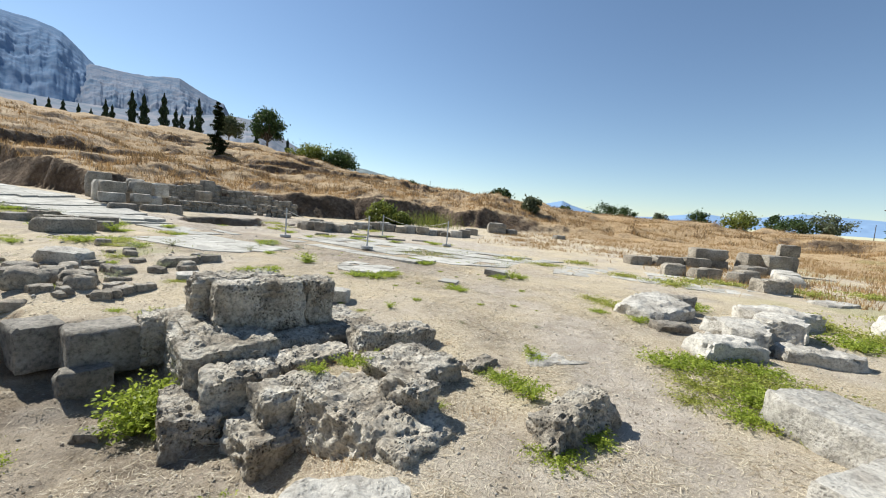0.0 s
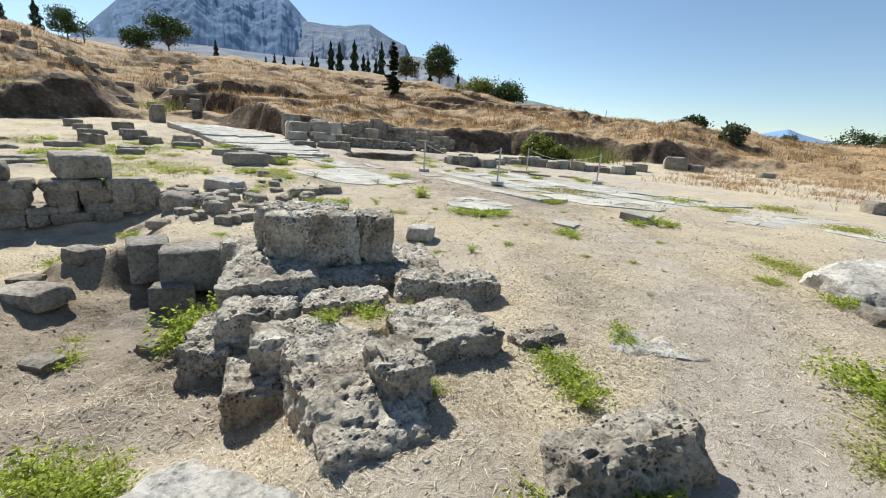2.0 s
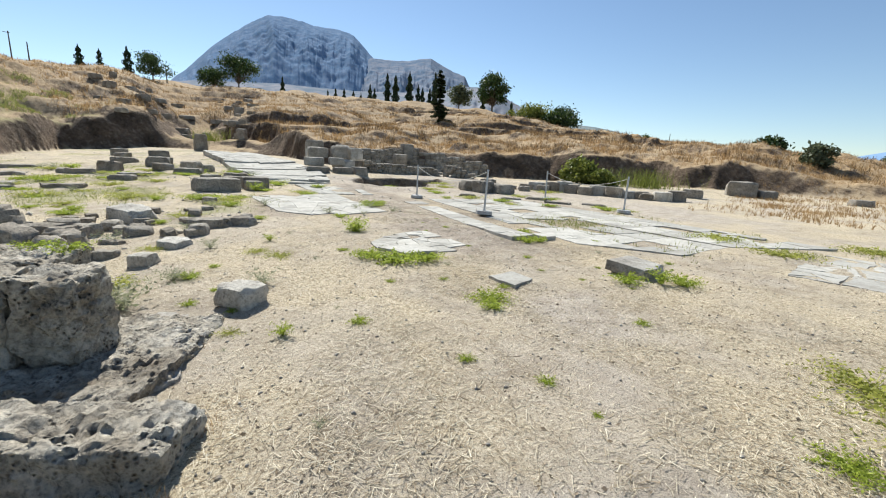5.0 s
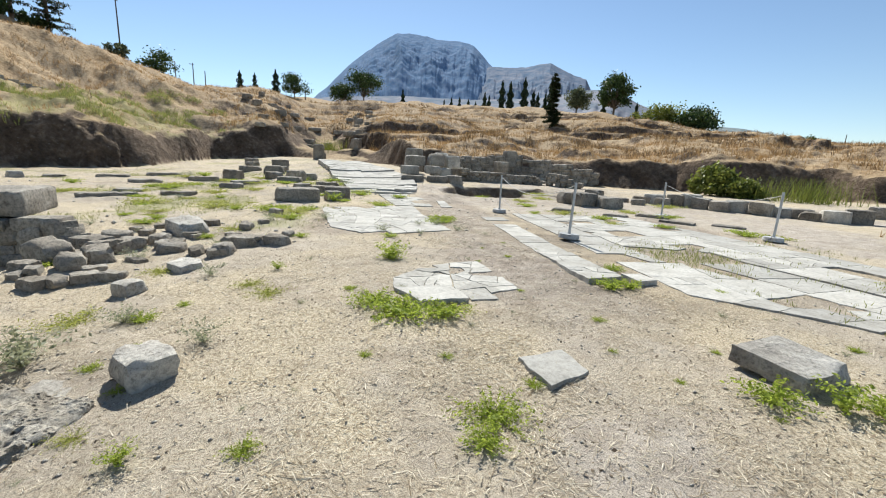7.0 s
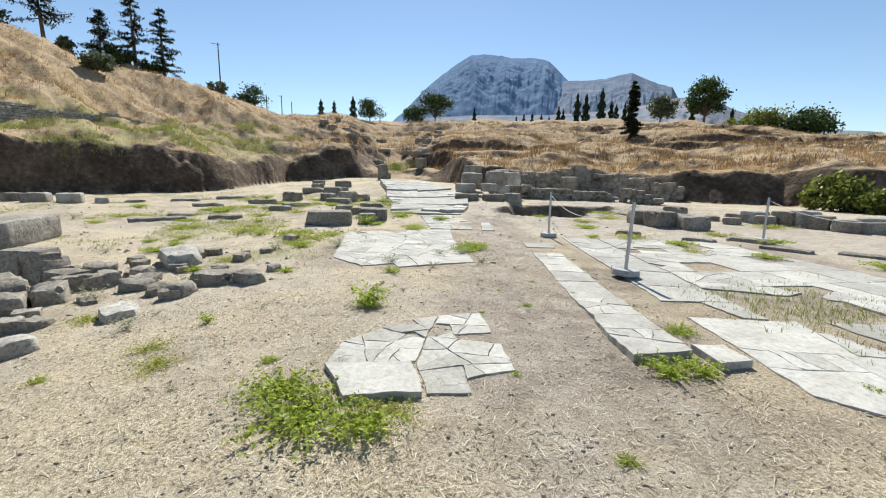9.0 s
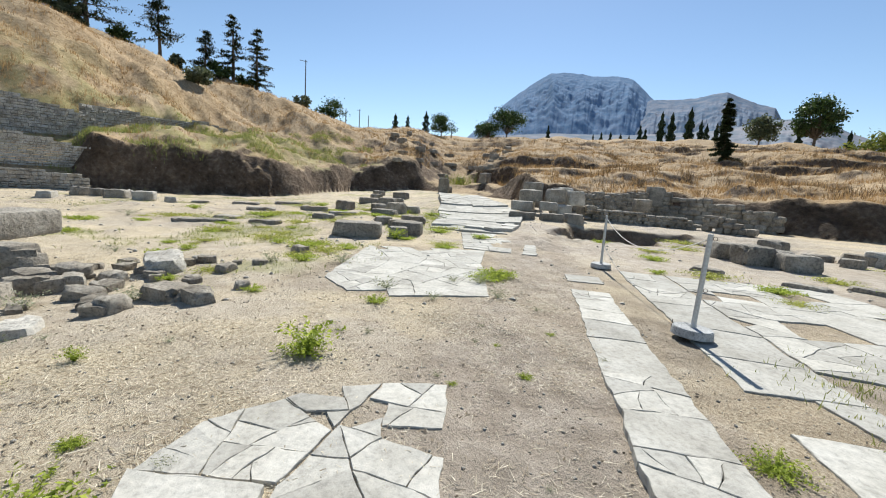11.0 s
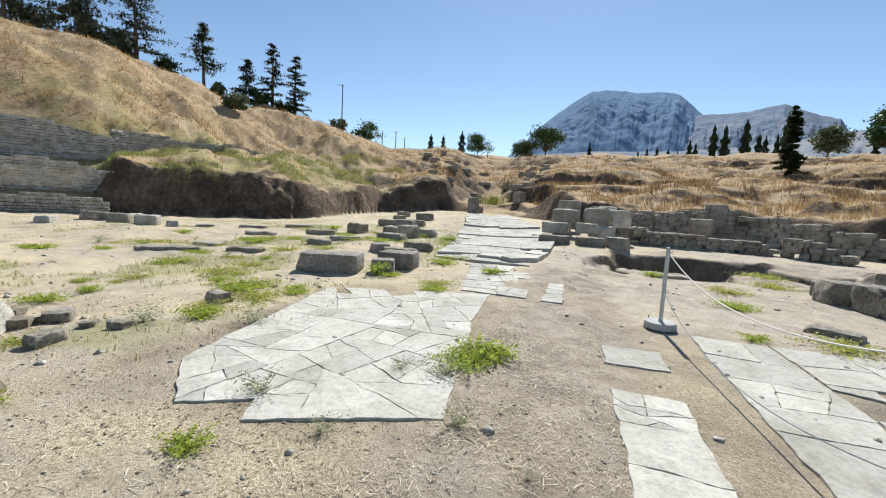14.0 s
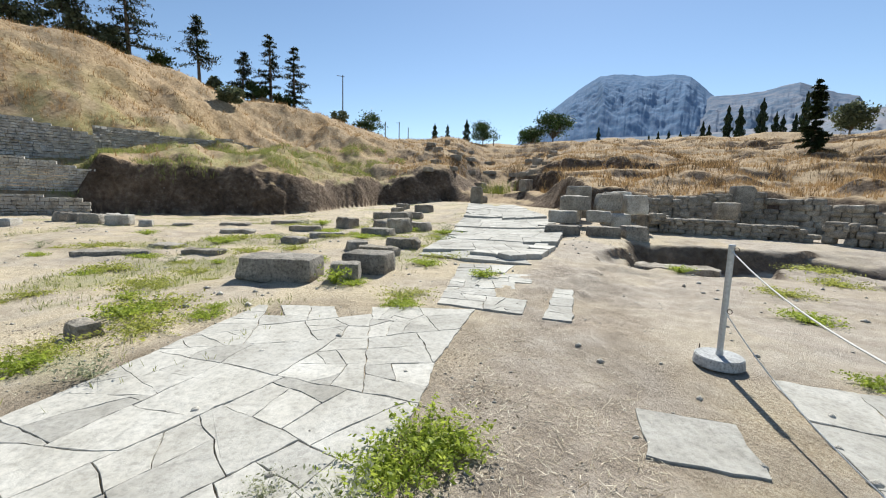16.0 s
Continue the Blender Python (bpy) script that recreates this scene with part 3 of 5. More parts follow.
def paving(name, label, outline, area, top, seed, thick=0.10, gap=0.008, drop=0.0, mat=None, crack=0.0, ragged=0.0, skew=0.13):
    rng = random.Random(seed)
    root = tagged(new(name), label, "paving", kind="structure")
    ring = [Vector(p) for p in outline]
    def fall(v):
        if not callable(top):
            return 0.0, 0.0
        ds, dw = top(v.x + 0.2, v.y) - top(v.x - 0.2, v.y), top(v.x, v.y + 0.2) - top(v.x, v.y - 0.2)
        return max(-0.09, min(0.09, ds / 0.4)), max(-0.09, min(0.09, dw / 0.4))
    for piece in split(ring, rng, area, skew):
        if rng.random() < drop:
            continue
        rim = min(abs((q - p).normalized().cross(v - p)) for v in piece for p, q in zip(ring, ring[1:] + ring[:1])) < 1e-4
        if rim and rng.random() < ragged:
            bits = split(piece, rng, area * 0.3, 0.4)
            piece = None
            for bit in bits:
                if rng.random() < 0.5:
                    mid = sum(bit, Vector((0, 0))) / len(bit)
                    slab(bit, rng, root, mat or MARBLE, (top(mid.x, mid.y) if callable(top) else top), thick, gap * 0.6, slope=fall(mid))
            continue
        mid = sum(piece, Vector((0, 0))) / len(piece)
        z = top(mid.x, mid.y) if callable(top) else top
        bits = split(piece, rng, area * 0.22, 0.45) if rng.random() < crack else [piece]
        for bit in bits:
            c = sum(bit, Vector((0, 0))) / len(bit)
            tip = fall(mid)
            slab(bit, rng, root, mat or MARBLE, z + tip[0] * (c.x - mid.x) + tip[1] * (c.y - mid.y), thick, gap * 0.7 if bit is piece else gap * 0.4, slope=tip)
    return root


def lie(s, w):
    x, y = street(s, w)
    return float(height(np.array([x]), np.array([y]), False)[0])


# ---- leaves and grass ----
def leaf_material(name, dark, light, glow=0.45):
    m, n, l, b = material(name, 0.55, 0.3)
    g = n.new("ShaderNodeNewGeometry")
    col = ramp_node(n, l, g.outputs["Random Per Island"], ((0.0, dark), (1.0, light))).outputs[0]
    l.new(col, b.inputs["Base Color"])
    t = n.new("ShaderNodeBsdfTranslucent")
    l.new(col, t.inputs[0])
    mix = n.new("ShaderNodeMixShader")
    mix.inputs[0].default_value = glow
    l.new(b.outputs[0], mix.inputs[1]), l.new(t.outputs[0], mix.inputs[2])
    l.new(mix.outputs[0], n["Material Output"].inputs[0])
    return m


WEED = leaf_material("fresh_weed_leaves", (0.17, 0.23, 0.025), (0.48, 0.54, 0.09), 0.55)
WEED_LOW = leaf_material("yellowish_weed_mat", (0.20, 0.22, 0.04), (0.52, 0.52, 0.13), 0.5)
WEED_DRY = leaf_material("dusty_weed_leaves", (0.20, 0.22, 0.12), (0.42, 0.42, 0.27), 0.4)
STRAW = leaf_material("dry_straw", (0.282, 0.211, 0.123), (0.792, 0.713, 0.546), 0.25)
HAY = leaf_material("dry_hill_grass", (0.260, 0.157, 0.065), (0.551, 0.374, 0.180), 0.3)
SCRUB = leaf_material("low_green_grass", (0.17, 0.20, 0.05), (0.40, 0.40, 0.13), 0.4)
PINE = leaf_material("dark_conifer_needles", (0.016, 0.03, 0.013), (0.05, 0.075, 0.03), 0.15)
CYPRESS = leaf_material("cypress_foliage", (0.012, 0.026, 0.012), (0.04, 0.065, 0.025), 0.12)
BROAD = leaf_material("broad_leaves", (0.025, 0.05, 0.015), (0.085, 0.13, 0.035), 0.25)
OLIVE = leaf_material("grey_green_leaves", (0.06, 0.08, 0.04), (0.18, 0.20, 0.11), 0.25)
BRIGHT = leaf_material("yellow_green_leaves", (0.09, 0.12, 0.02), (0.27, 0.29, 0.06), 0.35)
BARK, _n, _l, _b = material("grey_bark", 0.95, 0.1)
_l.new(ramp_node(_n, _l, noise_node(_n, _l, 3, 6, 0.7, "World").outputs[0], ((0.35, (0.08, 0.06, 0.045)), (0.65, (0.2, 0.165, 0.13)))).outputs[0], _b.inputs["Base Color"])


def quads(centres, along, across, mat, name, parent=None, pointed=True):
    """Many small leaves or blades: a centre, a long half-axis and a short one each."""
    c, a, b = (np.asarray(v, float) for v in (centres, along, across))
    v = np.stack((c - a, c + b, c + a, c - b) if pointed else (c - a - b, c - a + b, c + a + b * 0.3, c + a - b * 0.3), 1).reshape(-1, 3)
    me = bpy.data.meshes.new(name)
    k = len(c)
    me.vertices.add(4 * k), me.vertices.foreach_set("co", v.ravel())
    me.loops.add(4 * k), me.loops.foreach_set("vertex_index", np.arange(4 * k, dtype=np.int32))
    me.polygons.add(k), me.polygons.foreach_set("loop_start", np.arange(0, 4 * k, 4, dtype=np.int32))
    me.update(calc_edges=True)
    me.materials.append(mat)
    ob = new(name, me)
    ob.parent = parent
    return ob


def rand_dirs(rng, k, flat=0.0):
    d = rng.normal(size=(k, 3))
    d[:, 2] *= 1 - flat
    return d / np.linalg.norm(d, axis=1, keepdims=True)


def weed_thing(seed, mat, name="weed", spread=0.28, tall=0.13, stems=34, leaves=16, leaf=0.019):
    """A low plant: stems that fan out from the root, leaves along them."""
    rng = np.random.default_rng(seed)
    root = new(name)
    c, a, b, sc, sa, sb = [], [], [], [], [], []
    for _ in range(stems):
        ang, reach, rise = rng.uniform(0, 2 * math.pi), spread * rng.uniform(0.35, 1.1), tall * rng.uniform(0.4, 1.3)
        for k in range(leaves):
            f = (k + 0.6) / leaves
            p = np.array((math.cos(ang) * reach * f, math.sin(ang) * reach * f, rise * (f ** 0.6) * (1.25 - 0.45 * f)))
            d = rand_dirs(rng, 1, 0.45)[0]
            e = np.cross(d, rand_dirs(rng, 1)[0])
            size = leaf * rng.uniform(0.6, 1.5)
            c.append(p + rng.normal(size=3) * leaf * 0.7), a.append(d * size), b.append(e / np.linalg.norm(e) * size * 0.42)
        tip = np.array((math.cos(ang) * reach, math.sin(ang) * reach, rise * 0.8))
        sc.append(tip / 2), sa.append(tip / 2), sb.append(np.array((-math.sin(ang), math.cos(ang), 0)) * 0.002)
    quads(c, a, b, mat, "foliage", root)
    quads(sc, sa, sb, mat, "stalk", root, False)
    return root


def tube(bm, p, q, r0, r1, sides=7):
    p, q = Vector(p), Vector(q)
    m = Matrix.Translation((p + q) / 2) @ (q - p).to_track_quat("Z", "Y").to_matrix().to_4x4()
    bmesh.ops.create_cone(bm, cap_ends=True, segments=sides, radius1=r0, radius2=r1, depth=(q - p).length, matrix=m)


def conifer(seed, tall, wide, name="conifer", label="dark open-crowned conifer on the dry hillside", tiers=15, bare=0.2, dense=1.0):
    """A fir-like tree: tapering trunk, drooping limbs in uneven tiers, needle sprays along them."""
    rng = np.random.default_rng(seed)
    root = tagged(new(name), label, "tree", "conifers on the hill")
    bm = bmesh.new()
    lean = rng.normal(size=2) * 0.02 * tall
    tube(bm, (0, 0, -0.4), (lean[0], lean[1], tall * 0.97), 0.028 * tall, 0.004 * tall)
    c, a, b = [], [], []
    for k in range(tiers):
        f = bare + (1 - bare) * (k + rng.uniform(-0.3, 0.3)) / tiers
        f = min(max(f, bare), 0.985)
        for _ in range(rng.integers(3, 6)):
            ang = rng.uniform(0, 2 * math.pi)
            reach = wide * (1 - f) ** 0.75 * rng.uniform(0.45, 1.3) + 0.15
            droop = reach * rng.uniform(-0.35, 0.12)
            o = np.array((lean[0] * f, lean[1] * f, tall * f))
            e = o + np.array((math.cos(ang) * reach, math.sin(ang) * reach, droop))
            tube(bm, o, e, 0.008 * tall * (1.1 - f), 0.002 * tall, 4)
            for _ in range(int(80 * dense * (0.4 + reach / wide))):
                g = rng.uniform(0.2, 1.06)
                p = o + (e - o) * g + rng.normal(size=3) * np.array((0.11, 0.11, 0.06)) * wide * 0.6
                d = rand_dirs(rng, 1, 0.5)[0]
                size = rng.uniform(0.14, 0.34) * (tall / 10) ** 0.5
                x = np.cross(d, (0.1, 0.2, 1.0))
                c.append(p), a.append(d * size), b.append(x / np.linalg.norm(x) * size * 0.3)
    part("trunk", bm, BARK, root)
    quads(c, a, b, PINE, "crown", root)
    return root


def cypress(seed, tall, wide, label="slender dark columnar cypress"):
    rng = np.random.default_rng(seed)
    root = tagged(new("cypress"), label, "tree", "row of cypresses")
    bm = bmesh.new()
    tube(bm, (0, 0, -0.4), (0, 0, tall * 0.9), 0.02 * tall, 0.004 * tall)
    part("trunk", bm, BARK, root)
    k = 1500
    f = rng.uniform(0.05, 1, k)
    prof = np.sin(np.clip(f * 1.02, 0, 1) * math.pi) ** 0.55 * (1.1 - 0.65 * f) * (0.85 + 0.3 * np.sin(f * 23 + seed))
    ang, rad = rng.uniform(0, 2 * math.pi, k), wide * prof * rng.uniform(0.35, 1.08, k)
    c = np.stack((np.cos(ang) * rad, np.sin(ang) * rad, f * tall), 1)
    d = rand_dirs(rng, k) * 0.35 + np.array((0, 0, 1.0))
    d /= np.linalg.norm(d, axis=1, keepdims=True)
    size = rng.uniform(0.2, 0.45, k)[:, None] * (tall / 10)
    x = np.cross(d, rand_dirs(rng, k))
    quads(c, d * size, x / np.linalg.norm(x, axis=1, keepdims=True) * size * 0.4, CYPRESS, "crown", root)
    return root


def broad_tree(seed, tall, wide, mat, name="tree", label="round leafy tree on the skyline", trunk=0.3, leaf=0.16, clumps=26, per=130, group=""):
    """A crown of many leaf clumps on forking limbs, with gaps and an uneven outline."""
    rng = np.random.default_rng(seed)
    root = tagged(new(name), label, "shrub" if trunk < 0.1 else "tree", group)
    bm = bmesh.new()
    fork = tall * trunk
    tube(bm, (0, 0, -0.3), (0, 0, max(fork, 0.15)), 0.03 * tall, 0.022 * tall)
    c, a, b = [], [], []
    for _ in range(clumps):
        ang, up = rng.uniform(0, 2 * math.pi), rng.uniform(0.0, 1.0)
        ring = wide / 2 * math.sqrt(max(0.05, 1 - (2 * up - 0.75) ** 2 * 0.62)) * rng.uniform(0.3, 1.0)
        o = np.array((math.cos(ang) * ring, math.sin(ang) * ring, fork + (tall - fork) * (0.12 + 0.8 * up)))
        tube(bm, (0, 0, max(fork * 0.9, 0.1)), o, 0.010 * tall, 0.003 * tall, 4)
        rad = wide * rng.uniform(0.10, 0.19)
        p = o + rng.normal(size=(per, 3)) * rad * np.array((0.62, 0.62, 0.5))
        d = rand_dirs(rng, per)
        x = np.cross(d, rand_dirs(rng, per))
        size = rng.uniform(0.6, 1.4, per)[:, None] * leaf
        p[:, 2] = np.maximum(p[:, 2], 0.05)
        c.append(p), a.append(d * size), b.append(x / np.linalg.norm(x, axis=1, keepdims=True) * size * 0.5)
    part("trunk", bm, BARK, root)
    quads(np.concatenate(c), np.concatenate(a), np.concatenate(b), mat, "crown", root)
    return root


def plant_at(root, x, y, turn=0.0, scale=1.0, sink=0.0):
    root.matrix_world = pose(x, y, ground_z(x, y) - sink, 0, 0, turn) @ Matrix.Scale(scale, 4)
    return root


# ---- ropes and posts ----
STEEL, _n, _l, _b = material("galvanised_steel", 0.45, 0.5)
_b.inputs["Metallic"].default_value = 0.55
_l.new(ramp_node(_n, _l, noise_node(_n, _l, 40, 5, 0.6).outputs[0], ((0.3, (0.34, 0.36, 0.38)), (0.7, (0.5, 0.52, 0.54)))).outputs[0], _b.inputs["Base Color"])
CONCRETE = stone_material("cast_concrete", (0.36, 0.36, 0.35), (0.48, 0.48, 0.47), (0.58, 0.58, 0.57), 0.2, 2.0, bump=0.006)
ROPE, _n, _l, _b = material("white_rope", 0.85, 0.2)
_l.new(ramp_node(_n, _l, noise_node(_n, _l, 300, 3, 0.6).outputs[0], ((0.3, (0.55, 0.53, 0.48)), (0.7, (0.78, 0.76, 0.71)))).outputs[0], _b.inputs["Base Color"])
IRON, _n, _l, _b = material("rusted_iron", 0.8, 0.3)
_l.new(ramp_node(_n, _l, noise_node(_n, _l, 60, 5, 0.6).outputs[0], ((0.3, (0.05, 0.035, 0.03)), (0.7, (0.12, 0.075, 0.05)))).outputs[0], _b.inputs["Base Color"])


def rope_post():
    """A barrier post: steel tube with a collar and two rings in a round concrete foot."""
    root = tagged(new("barrier_post"), "grey steel barrier post in a round concrete foot", "barrier post", "rope barrier posts")
    bm = bmesh.new()
    bmesh.ops.create_cone(bm, cap_ends=True, segments=40, radius1=0.205, radius2=0.195, depth=0.085, matrix=Matrix.Translation((0, 0, 0.0425)))
    bmesh.ops.bevel(bm, geom=[e for e in bm.edges if abs(e.verts[0].co.z - 0.085) < 1e-3 and abs(e.verts[1].co.z - 0.085) < 1e-3],
                    offset=0.008, segments=2, affect="EDGES")
    part("foot", bm, CONCRETE, root, "round pale concrete foot")
    bm = bmesh.new()
    tube(bm, (0, 0, 0.06), (0, 0, 1.085), 0.026, 0.026, 20)
    part("pole", bm, STEEL, root)
    bm = bmesh.new()
    tube(bm, (0, 0, 0.085), (0, 0, 0.12), 0.031, 0.031, 20)
    part("collar", bm, STEEL, root)
    bm = bmesh.new()
    tube(bm, (0, 0, 1.085), (0, 0, 1.092), 0.028, 0.024, 20)
    part("cap", bm, STEEL, root)
    for z in (1.05, 0.5):
        bm = bmesh.new()
        ring = [Vector((0.026 + 0.02 + 0.02 * math.cos(k * math.pi / 8), 0, z + 0.02 * math.sin(k * math.pi / 8))) for k in range(17)]
        for p, q in zip(ring, ring[1:]):
            tube(bm, p, q, 0.003, 0.003, 5)
        part("ring", bm, IRON, root, "dark wire ring")
    bm = bmesh.new()
    tube(bm, (-0.2, 0.02, 0.03), (-0.2, 0.02, 0.12), 0.004, 0.004, 6)
    part("lifting_pin", bm, IRON, root, "thin rusty pin at the foot")
    return root


def rope(p, q, sag, radius, label):
    cu = bpy.data.curves.new("rope", "CURVE")
    cu.dimensions, cu.bevel_depth, cu.bevel_resolution = "3D", radius, 1
    sp = cu.splines.new("POLY")
    sp.points.add(24)
    for k in range(25):
        f = k / 24
        v = Vector(p).lerp(Vector(q), f)
        sp.points[k].co = (v.x, v.y, v.z - sag * 4 * f * (1 - f), 1)
    cu.materials.append(ROPE)
    return tagged(new("barrier_rope", cu), label, "rope", "barrier ropes")


POSTS = ((-6.71, 14.92), (-2.84, 13.15), (-0.77, 17.76), (-4.2, 19.58))
first = rope_post()
for k, (x, y) in enumerate(POSTS):
    m = pose(x, y, ground_z(x, y) + (0.02 if k != 1 else 0.05), (0.6, -1.2, 0.5, -0.4)[k], (0.5, 1.6, 0.8, 0.2)[k], (15, 40, 100, 200)[k])
    if k:
        copy_thing(first, m)
    else:
        first.matrix_world = m


def post_top(k, z):
    x, y = POSTS[k]
    return (x, y, ground_z(x, y) + z)


rope(post_top(0, 1.06), post_top(1, 1.08), 0.33, 0.006, "slack white rope between two steel barrier posts")
rope(post_top(0, 0.52), post_top(1, 0.55), 0.38, 0.004, "thin lower rope between two steel barrier posts")
rope(post_top(3, 1.05), post_top(2, 1.04), 0.30, 0.006, "slack white rope on the far side of the barrier")


# ---- the podium and the broken blocks by the start ----
def pod(name, a0, a1, b0, b1, z0, z1, mat, label, turn=0.0, tilt=(0, 0), **more):
    x, y = podium((a0 + a1) / 2, (b0 + b1) / 2)
    return stone(name, x, y, (a1 - a0, b1 - b0, z1 - z0), math.degrees(math.atan2(PA[1], PA[0])) + turn, mat, label, z=z0, tilt=tilt, **more)


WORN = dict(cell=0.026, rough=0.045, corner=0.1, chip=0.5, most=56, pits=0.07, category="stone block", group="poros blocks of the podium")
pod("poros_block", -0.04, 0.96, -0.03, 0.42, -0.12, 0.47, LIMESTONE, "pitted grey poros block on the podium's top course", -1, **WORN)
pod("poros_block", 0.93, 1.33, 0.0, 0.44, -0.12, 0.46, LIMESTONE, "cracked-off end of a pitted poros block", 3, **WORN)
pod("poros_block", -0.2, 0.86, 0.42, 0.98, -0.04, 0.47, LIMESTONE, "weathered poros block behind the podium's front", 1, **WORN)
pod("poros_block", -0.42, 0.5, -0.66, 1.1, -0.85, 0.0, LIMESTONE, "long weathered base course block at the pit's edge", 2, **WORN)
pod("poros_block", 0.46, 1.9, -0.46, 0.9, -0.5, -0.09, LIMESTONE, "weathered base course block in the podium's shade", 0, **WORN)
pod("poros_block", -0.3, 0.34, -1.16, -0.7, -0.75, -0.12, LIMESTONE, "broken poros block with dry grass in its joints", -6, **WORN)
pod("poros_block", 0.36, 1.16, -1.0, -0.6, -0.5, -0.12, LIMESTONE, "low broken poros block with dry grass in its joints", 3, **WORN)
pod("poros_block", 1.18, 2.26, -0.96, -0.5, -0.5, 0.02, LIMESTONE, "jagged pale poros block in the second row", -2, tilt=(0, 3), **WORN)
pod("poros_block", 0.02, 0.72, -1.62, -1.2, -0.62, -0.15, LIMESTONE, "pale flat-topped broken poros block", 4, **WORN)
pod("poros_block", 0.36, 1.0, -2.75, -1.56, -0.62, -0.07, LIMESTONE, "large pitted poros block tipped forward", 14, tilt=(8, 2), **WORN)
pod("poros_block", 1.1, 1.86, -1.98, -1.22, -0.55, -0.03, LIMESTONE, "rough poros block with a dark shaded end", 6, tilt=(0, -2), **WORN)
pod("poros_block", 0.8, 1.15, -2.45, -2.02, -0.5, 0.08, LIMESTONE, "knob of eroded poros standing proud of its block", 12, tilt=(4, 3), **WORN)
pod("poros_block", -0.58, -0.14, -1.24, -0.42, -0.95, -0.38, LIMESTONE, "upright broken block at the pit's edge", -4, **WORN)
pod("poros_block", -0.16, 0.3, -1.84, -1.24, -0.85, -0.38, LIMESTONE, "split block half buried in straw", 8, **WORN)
FLATGREY = dict(cell=0.05, rough=0.015, corner=0.07, chip=0.3, group="grey blocks at the back of the pit")
pod("poros_block", -1.32, -0.68, 0.66, 1.2, -0.62, -0.1, GREYBLOCK, "smooth grey block at the back of the pit", 12, **FLATGREY)
pod("poros_block", -1.78, -1.34, 0.98, 1.5, -0.6, -0.1, GREYBLOCK, "smaller grey block at the back of the pit", 20, **FLATGREY)
pod("poros_block", -0.66, -0.2, 0.72, 1.2, -0.6, -0.04, LIMESTONE, "rough poros block closing the pit's corner", 4, **WORN)
pod("poros_block", -1.35, -0.9, 0.42, 0.72, -0.85, -0.45, GREYBLOCK, "low grey stone sunk in the pit", 15, **FLATGREY)
ROADSIDE = dict(cell=0.028, rough=0.045, chip=0.8, most=60, pits=0.1, group="loose stones by the path")
stone("poros_block", 2.22, 3.3, (1.0, 0.36, 0.36), 48, LIMESTONE, "jagged pitted stone beside the footpath", sink=0.13, tilt=(-14, -6), **ROADSIDE)
stone("poros_block", 1.38, 4.42, (0.48, 0.24, 0.18), 60, LIMESTONE, "low pitted stone sunk in dry grass", sink=0.1, **ROADSIDE)
stone("fallen_stone", 2.3, 4.85, (0.9, 0.4, 0.1), 20, PALE, "white bedrock worn flush with the path", sink=0.088, cell=0.04, chip=0.9, category="stone", group="loose stones by the path")
stone("fallen_stone", -1.0, 6.22, (0.38, 0.3, 0.2), 20, PALE, "small squared stone lying in the straw", sink=0.02, cell=0.06, category="stone", group="loose stones by the path")
stone("fallen_stone", -0.75, 5.5, (1.5, 0.34, 0.14), 155, PALE, "flat pale bedrock edge level with the straw", sink=0.1, cell=0.06, category="stone")
stone("fallen_stone", 0.78, 2.0, (0.7, 0.42, 0.16), 15, PALE, "pale rounded stone at the path's edge", sink=0.05, cell=0.06, category="stone")
for x, y, l, d, h, t in ((-2.3, 2.3, .35, .25, .12, 20), (-3.4, 2.6, .6, .4, .2, 25), (-4.1, 3.3, .4, .3, .2, 10),
                         (-1.5, 1.6, .5, .3, .1, 70), (-2.6, 1.7, .3, .22, .1, 0), (-4.3, 2.8, .3, .25, .2, 40), (-1.9, 3.0, .26, .2, .12, 15)):
    stone("fallen_stone", x, y, (l, d, h), t, RUBBLE, "grey fallen stone in the dusty hollow", cell=0.07, category="stone", group="fallen stones in the hollow")

# ---- rocks on the other side of the path ----
R = dict(category="stone", group="pale rocks across the path", cell=0.045, rough=0.04, chip=0.95, corner=0.08, pits=0.03)
stone("limestone_rock", 4.15, 7.25, (1.15, 0.85, 0.22), 40, PALE, "flat pale limestone slab tipped on its side", tilt=(8, -6), sink=-0.02, **R)
stone("limestone_rock", 4.75, 7.75, (0.45, 0.4, 0.34), 20, GREYBLOCK, "dark shaded stone behind a pale slab", **R)
stone("limestone_rock", 4.05, 6.3, (0.55, 0.3, 0.16), 10, RUBBLE, "small rough stone below a pale slab", **R)
stone("limestone_rock", 5.05, 6.5, (0.8, 0.6, 0.28), 30, PALE, "pale eroded limestone rock", **R)
stone("limestone_rock", 6.2, 7.5, (1.25, 0.85, 0.3), 20, PALE, "broad pale eroded limestone rock", **R)
stone("limestone_rock", 5.75, 6.7, (0.8, 0.65, 0.34), 50, PALE, "pale eroded limestone rock in full sun", **R)
stone("limestone_rock", 4.35, 5.45, (0.85, 0.45, 0.26), 15, PALE, "low pale rock at the path's edge", **R)
stone("limestone_rock", 4.85, 5.95, (0.6, 0.5, 0.34), 60, PALE, "pale rock among green weeds", **R)
stone("limestone_rock", 5.5, 5.6, (0.95, 0.4, 0.2), -10, PALE, "long low pale rock", **R)
stone("limestone_block", 4.38, 3.6, (0.72, 0.95, 0.34), 22, PALE, "squared pale limestone block with a notched face", cell=0.04, rough=0.02, corner=0.06, chip=0.3, sink=0.04, pits=0.02)
stone("limestone_block", 3.95, 2.5, (0.9, 0.8, 0.3), 30, PALE, "broad pale limestone block in the straw", cell=0.06, rough=0.02, corner=0.1, chip=0.35, sink=0.02)
